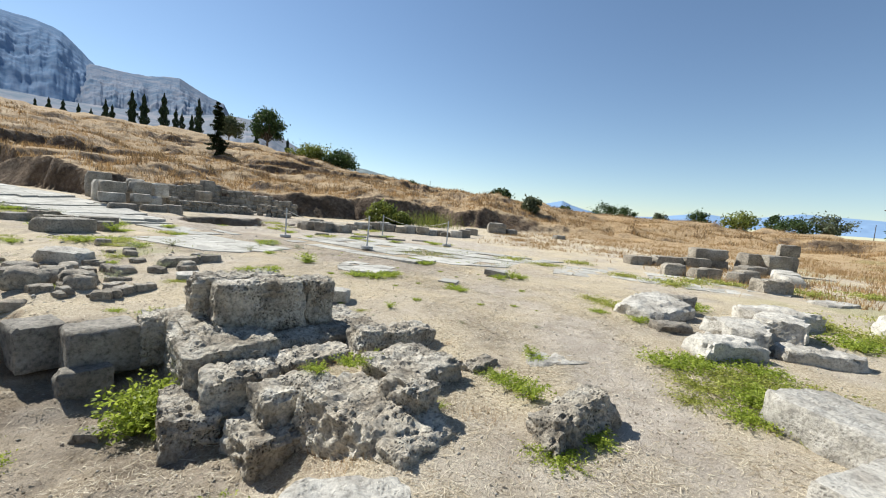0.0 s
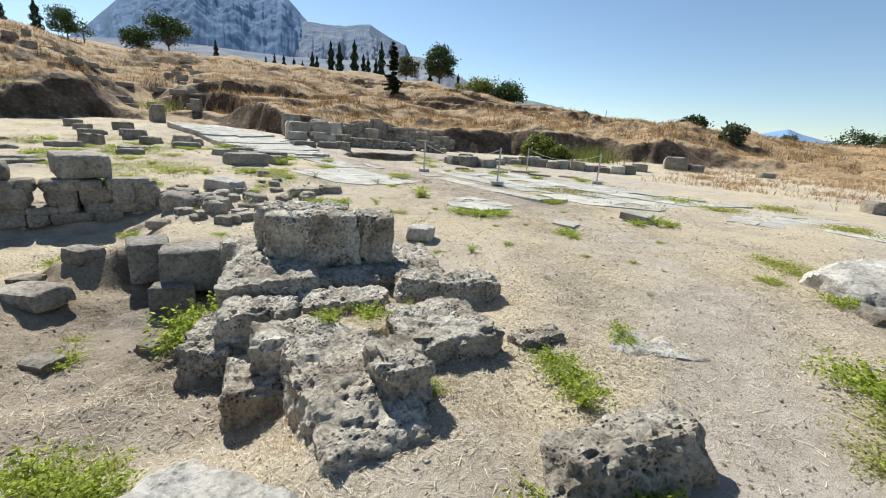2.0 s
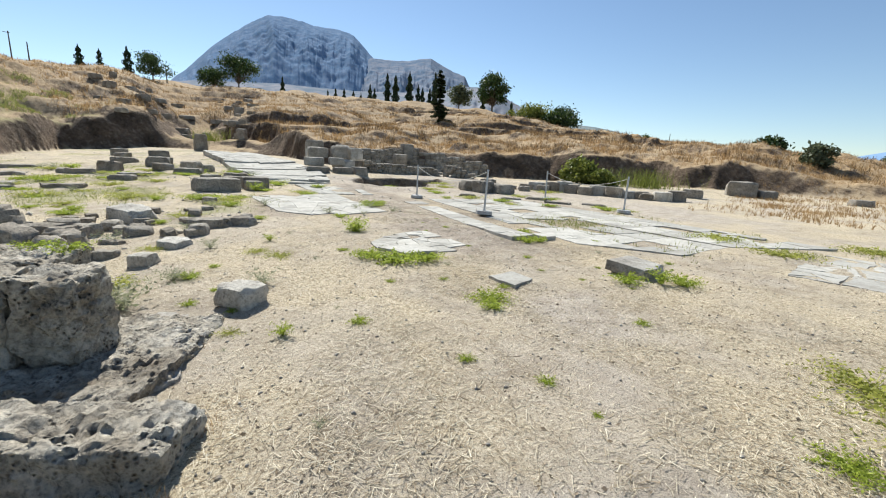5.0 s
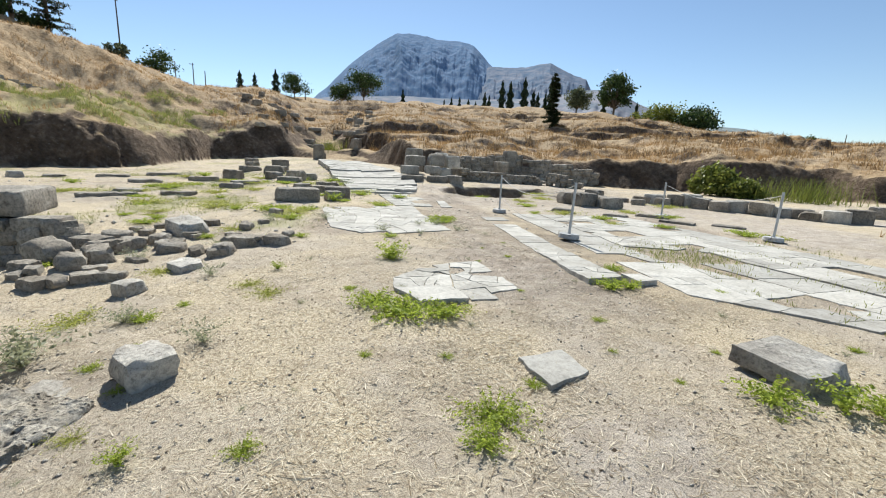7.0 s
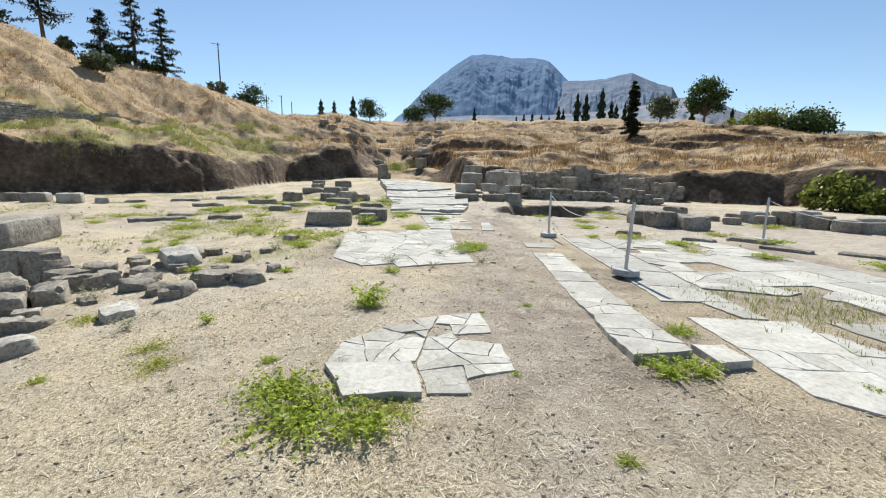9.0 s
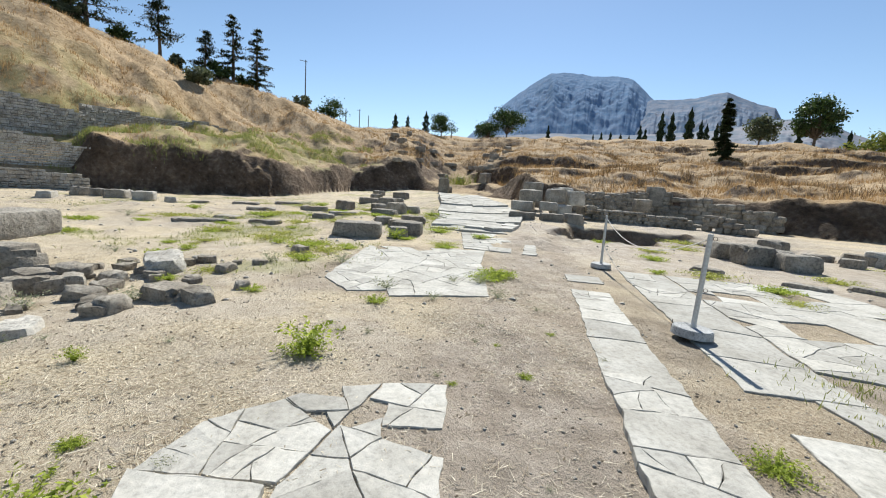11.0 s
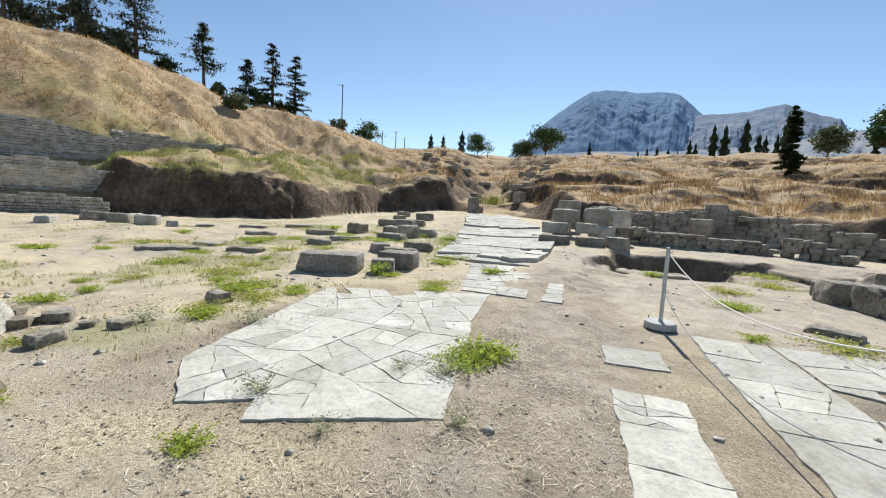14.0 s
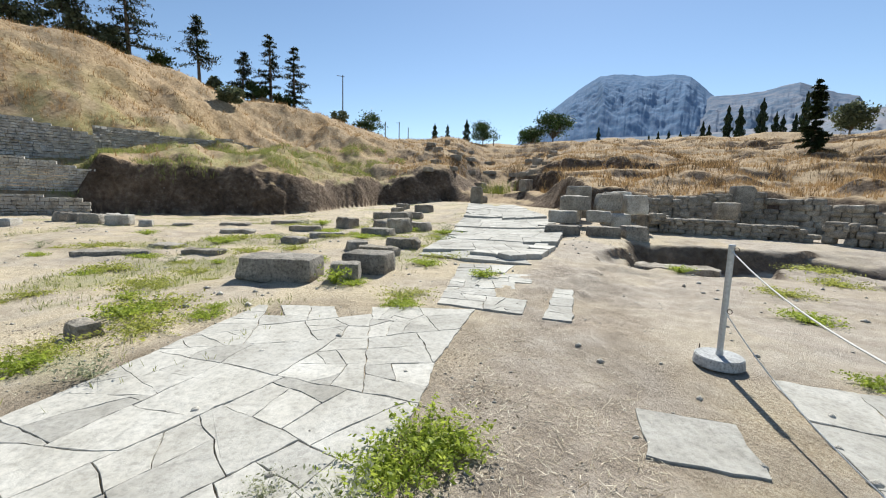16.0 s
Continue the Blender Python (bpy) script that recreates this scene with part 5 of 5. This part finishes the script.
for az, r, tall in ((81.0, 104, 4.8), (79.3, 104, 3.6), (76.8, 108, 6.0)):
    plant_at(cypress(int(az * 7), tall, tall * 0.2), *polar(az, r))
plant_at(broad_tree(101, 5.6, 6.5, BROAD, label="round dark tree on the skyline", leaf=0.2), *polar(74.6, 108))
plant_at(broad_tree(102, 7.2, 9.5, BROAD, label="broad dark tree on the skyline", trunk=0.15, leaf=0.24, clumps=34), *polar(65.6, 116))
plant_at(broad_tree(103, 4.2, 7, BROAD, label="low dark tree on the skyline", trunk=0.1, leaf=0.24), *polar(68.2, 118))
for k, (az, r, tall) in enumerate(((60.2, 150, 7), (53.5, 170, 7), (52.4, 172, 8), (51.2, 170, 7.5), (50.2, 168, 6.5), (49.0, 165, 9), (46.7, 160, 12), (45.6, 160, 12.5), (43.7, 158, 13), (42.5, 158, 9), (41.9, 156, 8), (40.2, 150, 12.5), (40.9, 152, 8), (48.4, 168, 8), (54.5, 172, 6), (29.6, 165, 9), (33.5, 160, 8))):
    plant_at(cypress(200 + k, tall, tall * 0.14), *polar(az, r), sink=0.5)
plant_at(conifer(301, 9.8, 1.75, "spruce", "dark dense conical conifer on the grassy bank", 24, 0.04, 2.6), -47.5, 65.5, sink=0.6)
plant_at(broad_tree(302, 14.5, 11, BROAD, label="tall leafy tree with a ragged crown", leaf=0.4, clumps=40, per=150), *polar(32.2, 152))
plant_at(broad_tree(309, 9, 8, OLIVE, label="leafy tree beside the conifer", leaf=0.4, clumps=26), *polar(36.8, 150))
plant_at(broad_tree(303, 5.2, 11, BROAD, "shrub", "spreading green thicket on the bank", 0.05, 0.35, 40, 130), *polar(22.5, 125))
plant_at(broad_tree(304, 4.5, 12, BRIGHT, "shrub", "light green thicket on the bank", 0.05, 0.35, 30, 110), *polar(26.5, 128))
plant_at(broad_tree(305, 1.7, 2.2, BRIGHT, "shrub", "yellow-green bush behind a row of blocks", 0.04, 0.13, 44, 170), -9.0, 35.6)
plant_at(broad_tree(306, 1.0, 1.8, BRIGHT, "shrub", "low yellow-green bush behind a row of blocks", 0.04, 0.12, 26, 130), -7.2, 35.2)
plant_at(broad_tree(307, 2.2, 4, BROAD, "shrub", "dark round bush on the dry bank", 0.04, 0.25, 26, 110), 1.0, 88)
plant_at(broad_tree(308, 2.3, 2.6, OLIVE, "shrub", "dark bush at the bank's foot", 0.04, 0.2, 26, 110), 5.5, 58)
for k, (az, r, tall, wide) in enumerate(((-15.5, 155, 6, 10), (-18.2, 150, 5, 7), (-22.3, 140, 3, 5), (-26.5, 145, 5, 7), (-31.8, 120, 3.5, 9), (-34.0, 150, 6.5, 5), (-36.2, 130, 4.5, 9), (-38.8, 130, 5, 8), (-46, 110, 4, 7), (-48.5, 110, 3.5, 7), (-10.5, 150, 3, 6), (12, 150, 3, 6), (5, 150, 2.4, 8))):
    plant_at(broad_tree(400 + k, tall, wide, (BROAD, OLIVE, BRIGHT)[(k == 4) * 2 or k % 5 == 2], label="round tree far off on the dry plain", trunk=0.12, leaf=0.3, clumps=20, per=90), *polar(az, r))


# ---- poles ----
def pole(x, y, tall, label, arm=0.0, lamp=False):
    root = tagged(new("utility_pole"), label, "pole")
    bm = bmesh.new()
    tube(bm, (0, 0, -0.5), (0, 0, tall), 0.14, 0.09, 8)
    part("mast", bm, POLEWOOD, root)
    if arm:
        bm = bmesh.new()
        tube(bm, (-arm, 0, tall - 0.3), (arm * 0.3, 0, tall - 0.3), 0.05, 0.05, 6)
        part("cross_arm", bm, POLEWOOD, root)
    if lamp:
        bm = bmesh.new()
        bmesh.ops.create_cube(bm, size=1, matrix=Matrix.Translation((0, 0, tall)) @ Matrix.Diagonal((3.4, 0.4, 0.35, 1)))
        part("floodlights", bm, POLEWOOD, root)
    root.matrix_world = pose(x, y, ground_z(x, y), 0, 0, 110)
    return root


POLEWOOD, _n, _l, _b = material("dark_pole", 0.9, 0.2)
_l.new(ramp_node(_n, _l, noise_node(_n, _l, 8, 4, 0.6).outputs[0], ((0.3, (0.06, 0.05, 0.045)), (0.7, (0.14, 0.12, 0.1)))).outputs[0], _b.inputs["Base Color"])
pole(-93.5, 5.4, 10.5, "tall dark utility pole with a bracket", 1.2)
pole(*polar(87.6, 110), 6.5, "thin pole on the skyline")
pole(*polar(85.8, 112), 7.5, "thin street lamp pole on the skyline", 0.8)
pole(*polar(84.6, 112), 5.5, "thin pole on the skyline")
pole(*polar(73.2, 112), 3.0, "short fence pole on the skyline")
pole(*polar(-42, 190), 12, "floodlight mast on the far plain", 0, True)
pole(*polar(-41.3, 180), 7, "short dark mast on the far plain")
pole(*polar(9.5, 160), 6, "thin pole on the far ridge")


# ---- weeds ----
kinds = [weed_thing(500, WEED, tall=0.11, stems=52, leaves=17, leaf=0.015), weed_thing(501, WEED, spread=0.36, tall=0.085, stems=70, leaves=19, leaf=0.0145), weed_thing(502, WEED, spread=0.22, tall=0.2, stems=34, leaf=0.0155),
         weed_thing(503, WEED_DRY, "dry_weed", 0.26, 0.16, 30, 9, 0.012), weed_thing(504, WEED_LOW, spread=0.42, tall=0.055, stems=80, leaves=13, leaf=0.012)]
LABELS = ("bright green low weed in dry earth", "spreading bright green weed in dry earth", "upright leafy green weed", "grey dried weed between the slabs", "flat mat of bright green weeds")
used = set()


def weed(kind, x, y, scale=1.0, dz=0.0):
    m = pose(x, y, ground_z(x, y) - 0.005 + dz, 0, 0, random.uniform(0, 360))
    ob = kinds[kind] if kind not in used else copy_thing(kinds[kind], m)
    if kind not in used:
        used.add(kind)
    ob.matrix_basis = m @ Matrix.Scale(scale, 4)
    return tagged(ob, LABELS[kind], "weed", "weeds in the dry earth")


random.seed(21)
for k, x, y, s in ((1, -5.85, 12.1, 1.2), (1, -5.6, 11.95, 1.1), (0, -5.75, 12.25, 1.1), (3, -5.35, 11.7, 1.1), (2, -3.02, 9.22, 1.25), (0, -3.0, 9.2, 0.9), (1, -1.0, 8.25, 1.25), (0, -0.75, 8.55, 1.0), (1, -1.35, 8.15, 1.0), (4, -0.85, 8.75, 0.8),
                   (1, 0.68, 7.85, 0.8), (0, 0.85, 7.65, 0.6), (0, 1.55, 9.45, 0.9), (2, 1.85, 9.75, 0.9), (0, 2.05, 9.9, 0.9), (0, -0.45, 10.85, 0.9), (0, -0.35, 11.1, 0.8), (1, -1.0, 11.75, 0.6), (2, -0.1, 6.1, 0.5),
                   (0, 0.2, 6.6, 0.4), (4, -0.5, 5.9, 0.4), (4, -2.6, 5.7, 1.0), (0, -2.2, 6.2, 0.6), (3, -1.3, 6.6, 1.0), (2, -3.0, 7.6, 0.5), (4, -2.2, 7.3, 0.7), (4, -2.6, 7.2, 0.6), (3, -3.3, 6.9, 0.9),
                   (4, -4.0, 6.4, 0.7), (0, -5.0, 8.5, 0.6), (3, -5.0, 7.2, 1.1), (2, -4.9, 7.95, 0.6), (3, -5.0, 6.2, 1.2), (0, -6.2, 7.2, .7), (4, -6.5, 7.7, 1.0), (3, -5.1, 10.2, 1.0), (3, -4.5, 10.7, .7), (0, -4.4, 9.95, .7),
                   (3, -4.5, 11.6, .9), (3, -5.5, 11.3, .7), (1, -8.7, 9.9, 0.9), (4, -8.3, 9.4, 1.6), (4, -9.2, 9.1, 1.8), (1, -8.9, 9.0, 1.4), (4, -7.7, 8.9, 1.2), (0, -7.3, 9.0, 1.1), (3, -7.0, 9.7, 1.2), (1, -10.3, 11.5, 1.0), (2, -10.35, 11.2, 1.4),
                   (4, -9.5, 12.3, 1.3), (1, -9.0, 12.2, 1.0), (0, -10.7, 13.8, 1.2), (4, -12.9, 13.4, 1.6), (4, -13.6, 14.0, 1.6), (1, -12.0, 12.9, 1.3), (4, -11.2, 8.0, 1.8), (4, -12.6, 8.2, 1.5), (4, -13.0, 6.4, 2.0), (4, -10.8, 6.6, 1.2),
                   (4, -15.2, 8.6, 2.0), (4, -16.5, 4.2, 2.2), (4, -18.2, 7.4, 2.4), (1, -4.6, 17.0, 1.2), (4, -5.8, 16.8, 1.6), (4, -3.9, 16.4, 1.0), (1, -2.9, 17.2, 1.0), (4, -5.4, 19.8, 1.6), (1, -4.0, 19.5, 1.4), (1, -1.4, 18.0, 1.3), (4, -0.9, 18.4, 1.3), (4, -10.0, 20.6, 1.8),
                   (4, -9.3, 18.6, 1.6), (4, -11.0, 21.4, 2.0), (0, -12.6, 19.4, 1.4), (4, -8.3, 22.4, 2.0), (4, -6.0, 23.6, 2.0), (1, -7.9, 17.4, 1.2), (0, -6.2, 15.9, .8),
                   (1, -1.55, 3.25, 1.0), (2, -1.75, 3.3, 1.7), (2, -1.6, 3.15, 1.5), (2, -1.85, 3.55, 1.5), (2, -1.7, 3.45, 1.6), (1, -1.65, 3.3, 1.2), (3, -1.75, 5.5, 1.7), (3, -1.95, 5.45, 1.5), (4, -0.35, 2.0, 0.7), (1, 0.0, 1.75, 0.9), (2, -0.25, 1.75, 1.0), (1, -0.5, 1.75, 0.9), (0, 0.2, 1.85, 0.7),
                   (0, 1.75, 3.95, 0.9), (2, 1.9, 3.75, 0.9), (1, 1.6, 4.15, 0.7), (0, 2.0, 4.75, 0.6), (2, 1.95, 4.85, 0.6), (1, 2.0, 2.9, 0.8), (0, 2.35, 3.15, 0.8), (0, 1.05, 3.3, 0.5), (0, 0.75, 3.65, 0.6), (2, 0.4, 4.3, 0.4),
                   (4, 3.6, 4.4, 1.2), (4, 3.95, 4.6, 1.3), (4, 4.3, 4.7, 1.3), (1, 3.55, 4.9, 1.2), (1, 3.9, 5.0, 1.1), (1, 4.25, 4.35, 1.2), (4, 3.45, 4.1, 0.9), (1, 4.5, 4.95, 1.1), (4, 4.75, 4.5, 1.2), (0, 4.0, 4.15, 1.1), (1, 3.75, 3.85, 0.9), (4, 4.1, 3.8, 1.0),
                   (0, 5.15, 8.1, 1.2), (1, 4.8, 8.5, 1.4), (4, 3.6, 7.6, 1.3), (4, 3.4, 8.1, 1.2), (4, 6.9, 7.5, 1.8), (4, 7.3, 6.8, 2.0), (1, 7.8, 6.4, 2.0), (4, 8.4, 7.4, 2.2), (1, 6.6, 6.5, 1.6), (4, 7.0, 8.3, 2.2), (4, 9.0, 8.5, 2.0), (0, 3.7, 6.6, .8), (1, 3.2, 7.0, .6),
                   (4, 6.2, 11.8, 2.2), (4, 7.2, 12.8, 2.0), (4, 8.2, 13.0, 2.0), (4, 10, 12.4, 2.2), (4, 12, 13, 2.5), (4, 5.2, 12.6, 1.6), (4, 3.0, 13.4, 1.6), (4, 2.0, 14.5, 1.8), (4, 4.4, 15.4, 1.8)):
    weed(k, x, y, s)
for x, y, z, s in ((-1.55, 5.15, 0.44, 0.7), (-1.8, 5.0, 0.44, 0.6), (0.15, 3.75, -0.13, 0.8), (0.3, 3.95, -0.13, 0.7), (-0.1, 3.55, -0.14, 0.6)):
    ob = weed(0, x, y, s)
    ob.location.z = z
for k in range(150):
    s, w = random.uniform(3, 27), random.uniform(-6, 4.6)
    x, y = street(s, w)
    if fbm(np.array([x / 1.7]), np.array([y / 1.7]), 4, 53)[0] > 0.0 or random.random() < 0.25:
        weed((4, 1, 0, 3)[random.randrange(4)], x, y, random.uniform(0.4, 1.1) * (1 + max(0, s - 9) * 0.06))
for k in range(60):
    x, y = random.uniform(-4, 2.2), random.uniform(5.5, 12)
    weed((0, 3)[k % 2], x, y, random.uniform(0.15, 0.35))


# ---- straw, grass and pebbles ----
def scatter(k, box, keep, seed):
    rng = np.random.default_rng(seed)
    x, y = rng.uniform(box[0], box[1], k), rng.uniform(box[2], box[3], k)
    ok = rng.uniform(size=k) < keep(x, y)
    return x[ok], y[ok], rng


def straw_litter():
    def keep(x, y):
        px = np.interp(y, (-1, 2.4, 5, 7, 8.5, 10, 12), (1.8, 2.4, 2.7, 2.2, 1.2, -0.5, -3.6))
        near = np.exp(-((x - px + 0.6) / 3.4) ** 2)
        trodden = zones(x, y)[0]
        return near * (0.25 + 0.75 * ramp(-0.12, 0.1, fbm(x / 0.9, y / 0.9, 4, 61))) * (1 - 0.8 * trodden)
    x, y, rng = scatter(1150000, (-10, 7, -0.5, 14), keep, 71)
    s, w = x * SU[0] + y * SU[1], x * SV[0] + y * SV[1]
    free = ~((s > 8.9) & (s < 13.8) & (w > 5) & (w < 7.7)) & ~((s > 5.4) & (s < 13) & (w > 9.1) & (w < 15))
    x, y = x[free], y[free]
    k = len(x)
    z = height(x, y) + rng.uniform(0.002, 0.014, k)
    ang, tip = rng.uniform(0, 2 * math.pi, k), rng.normal(0, 0.18, k)
    half = 0.008 + 0.045 * rng.uniform(size=k) ** 2
    a = np.stack((np.cos(ang) * half, np.sin(ang) * half, np.sin(tip) * half), 1)
    b = np.stack((-np.sin(ang), np.cos(ang), rng.normal(0, 0.4, k)), 1) * rng.uniform(0.0011, 0.0028, k)[:, None]
    tagged(quads(np.stack((x, y, z), 1), a, b, STRAW, "straw_litter", None, False), "dry straw strewn over the trodden earth", "straw", kind="stuff")


def dark_litter():
    def keep(x, y):
        return 0.25 + 0.75 * ramp(-0.05, 0.12, fbm(x / 0.6, y / 0.6, 4, 97))
    x, y, rng = scatter(80000, (-9, 6.5, -0.5, 13), keep, 98)
    k = len(x)
    ang, half = rng.uniform(0, 2 * math.pi, k), 0.004 + 0.014 * rng.uniform(size=k) ** 2
    a = np.stack((np.cos(ang) * half, np.sin(ang) * half, rng.normal(0, 0.3, k) * half), 1)
    b = np.stack((-np.sin(ang), np.cos(ang), rng.normal(0, 0.4, k)), 1) * (half * rng.uniform(0.25, 0.6, k))[:, None]
    tagged(quads(np.stack((x, y, height(x, y) + 0.006), 1), a, b, CRUMBS, "leaf_litter", None), "brown crumbs of dead leaves on the earth", "litter", kind="stuff")


def tall_grass(name, label, mat, k, keep, box, seed, tall, width, blades=3):
    x, y, rng = scatter(k, box, keep, seed)
    x, y = np.repeat(x, blades), np.repeat(y, blades)
    n = len(x)
    x, y = x + rng.normal(0, width * 3, n), y + rng.normal(0, width * 3, n)
    z = height(x, y)
    h = tall * rng.uniform(0.5, 1.3, n)
    a = np.stack((rng.normal(0, 0.28, n), rng.normal(0, 0.28, n), np.ones(n)), 1) * h[:, None] / 2
    ang = rng.uniform(0, 2 * math.pi, n)
    b = np.stack((np.cos(ang), np.sin(ang), 0 * ang), 1) * (width * rng.uniform(0.5, 1.3, n))[:, None]
    c = np.stack((x, y, z - 0.02), 1) + a
    return tagged(quads(c, a, b, mat, name, None, False), label, "grass", kind="stuff")


def hill_keep(x, y):
    dx, dy = x - HUB[0], y - HUB[1]
    r, az = np.hypot(dx, dy), np.degrees(np.arctan2(-dx, dy))
    fr, hr = np.interp(az, BEARINGS, FOOT_R), np.interp(az, BEARINGS, HEAD_R)
    clump = 0.15 + 0.85 * ramp(-0.05, 0.12, fbm(x / 1.6, y / 1.6, 3, 83))
    seen = (az > -50) & (az < 135)
    terrace = 1 - 0.75 * ((az > 86) & (r < np.interp(az, BEARINGS, EDGE_R)))
    road = 1 - ((az > 66) & (az < 76) & (r < 60))
    return (r > hr * 1.02) * seen * clump * terrace * road * np.clip(42 / np.maximum(r, 1), 0, 1) ** 1.2 * (r < 105)


DARKHAY = leaf_material("brown_thistle_scrub", (0.10, 0.065, 0.03), (0.30, 0.20, 0.10), 0.2)


def scrub_keep(x, y):
    az = np.degrees(np.arctan2(-(x - HUB[0]), y - HUB[1]))
    return hill_keep(x, y) * ramp(0.0, 0.2, fbm(x / 3.1, y / 3.1, 3, 101)) * 1.5 * (0.15 + 0.85 * ramp(84, 78, az))


CRUMBS = leaf_material("dead_leaf_crumbs", (0.10, 0.075, 0.05), (0.30, 0.23, 0.15), 0.2)
straw_litter()
dark_litter()
tall_grass("hill_scrub", "dark brown dried thistles in the grass", DARKHAY, 240000, scrub_keep, (-110, 60, -60, 115), 78, 0.5, 0.026)
tall_grass("hill_grass", "long dry golden grass over the banks", HAY, 420000, hill_keep, (-110, 60, -60, 115), 73, 0.34, 0.02)


def field_keep(x, y):
    s, w = x * SU[0] + y * SU[1], x * SV[0] + y * SV[1]
    r = np.hypot(x - HUB[0], y - HUB[1])
    right = ramp(6.5, 11, x + 0.25 * (y - 10)) * ramp(9, 13, y) + ramp(20, 26, y) * ramp(0, 3, x)
    return np.clip(right, 0, 1) * (0.1 + 0.9 * ramp(-0.05, 0.12, fbm(x / 1.3, y / 1.3, 3, 87))) * np.clip(22 / np.maximum(r, 1), 0, 1) ** 1.3


tall_grass("field_grass", "dry yellow grass on the level field", HAY, 260000, field_keep, (0, 70, 6, 90), 74, 0.16, 0.011)


def joint_keep(x, y):
    s, w = x * SU[0] + y * SU[1], x * SV[0] + y * SV[1]
    inside = (s > 3) & (s < 10) & (w > 11) & (w < 15.5)
    grassy = np.exp(-(((s - 7.6) / 0.8) ** 2 + ((w - 11.6) / 0.8) ** 2)) + 0.25 * ramp(0.02, 0.15, fbm(x / 0.8, y / 0.8, 3, 91)) * inside
    side = ramp(6, 4, w) * ramp(9, 12, s) * ramp(34, 26, s) * ramp(-14, -8, w) * 0.35 * ramp(0.0, 0.14, fbm(x / 1.7, y / 1.7, 4, 53))
    return np.clip(grassy + side, 0, 1)


tall_grass("low_grass", "short yellow-green grass in joints and hollows", SCRUB, 240000, joint_keep, (-36, 6, -4, 22), 75, 0.075, 0.006)


def ledge_keep(x, y):
    dx, dy = x - HUB[0], y - HUB[1]
    r, az = np.hypot(dx, dy), np.degrees(np.arctan2(-dx, dy))
    hr, er = np.interp(az, BEARINGS, HEAD_R), np.interp(az, BEARINGS, EDGE_R)
    return (az > 84) * (az < 120) * (r > hr) * (r < er) * ramp(-0.02, 0.12, fbm(x / 1.8, y / 1.8, 3, 95)) * 0.8


tall_grass("ledge_grass", "yellow-green grass along the earth bank's ledge", SCRUB, 60000, ledge_keep, (-62, -30, -18, 16), 76, 0.28, 0.016)


def reeds_keep(x, y):
    return np.exp(-(((x + 4.4) / 1.7) ** 2 + ((y - 35.5) / 1.2) ** 2)) + np.exp(-(((x + 45.5) / 1.5) ** 2 + ((y - 24.5) / 1.2) ** 2))


tall_grass("green_reeds", "tall fresh green reeds in a hollow", BRIGHT, 26000, reeds_keep, (-50, 0, 20, 40), 77, 1.1, 0.014)


def dry_tuft_keep(x, y):
    a, b = (x - PO[0]) * PA[0] + (y - PO[1]) * PA[1], (x - PO[0]) * PB[0] + (y - PO[1]) * PB[1]
    joints = np.exp(-((b + 1.08) / 0.05) ** 2) + np.exp(-((b + 0.58) / 0.05) ** 2) + 0.8 * np.exp(-((a - 0.35) / 0.08) ** 2) * (b < -1.2)
    foot = 0.3 * np.exp(-((a - 1.6) / 0.5) ** 2 - ((b + 2.35) / 0.4) ** 2) * ramp(-0.05, 0.1, fbm(x / 0.3, y / 0.3, 3, 99))
    return np.clip(joints * ((a > -0.4) & (a < 2.4)) * (b > -2.6) * 0.4 + foot, 0, 1)


RUSSET = leaf_material("russet_dry_grass", (0.24, 0.13, 0.05), (0.66, 0.45, 0.22), 0.35)
tall_grass("dry_tufts", "russet dry grass in the joints of the blocks", RUSSET, 60000, dry_tuft_keep, (-2, 3, 1.5, 6), 79, 0.085, 0.0014)


def pebbles(k, seed, small, big, box, label):
    rng = np.random.default_rng(seed)
    x, y = rng.uniform(box[0], box[1], k), rng.uniform(box[2], box[3], k)
    z = height(x, y)
    r = small + (big - small) * rng.uniform(size=k) ** 4
    base = np.array(((1, 0, 0), (0.2, 0.9, 0), (-0.9, 0.3, 0), (-0.3, -0.8, 0), (0.5, -0.7, 0), (0.1, 0.1, 0.7), (0, 0, -0.4)))
    tri = np.array(((0, 1, 5), (1, 2, 5), (2, 3, 5), (3, 4, 5), (4, 0, 5), (1, 0, 6), (2, 1, 6), (3, 2, 6), (4, 3, 6), (0, 4, 6)))
    ang = rng.uniform(0, 2 * math.pi, k)
    jit = base[None] * (1 + rng.normal(0, 0.22, (k, 7, 3)))
    v = np.stack((jit[..., 0] * np.cos(ang)[:, None] - jit[..., 1] * np.sin(ang)[:, None], jit[..., 0] * np.sin(ang)[:, None] + jit[..., 1] * np.cos(ang)[:, None], jit[..., 2]), -1)
    v = v * r[:, None, None] + np.stack((x, y, z + r * 0.12), 1)[:, None]
    f = (tri[None] + 7 * np.arange(k)[:, None, None]).reshape(-1, 3)
    me = bpy.data.meshes.new("pebbles")
    me.vertices.add(7 * k), me.vertices.foreach_set("co", v.ravel())
    me.loops.add(f.size), me.loops.foreach_set("vertex_index", f.ravel().astype(np.int32))
    me.polygons.add(len(f)), me.polygons.foreach_set("loop_start", np.arange(0, f.size, 3, dtype=np.int32))
    me.update(calc_edges=True)
    me.materials.append(PALE)
    tagged(new("pebbles", me), label, "pebbles", kind="stuff")


pebbles(14000, 81, 0.004, 0.019, (-9, 7, -0.5, 13), "small grey pebbles in the trodden earth")
pebbles(3000, 82, 0.012, 0.06, (-40, -4, -6, 20), "loose stones scattered over the ruins")
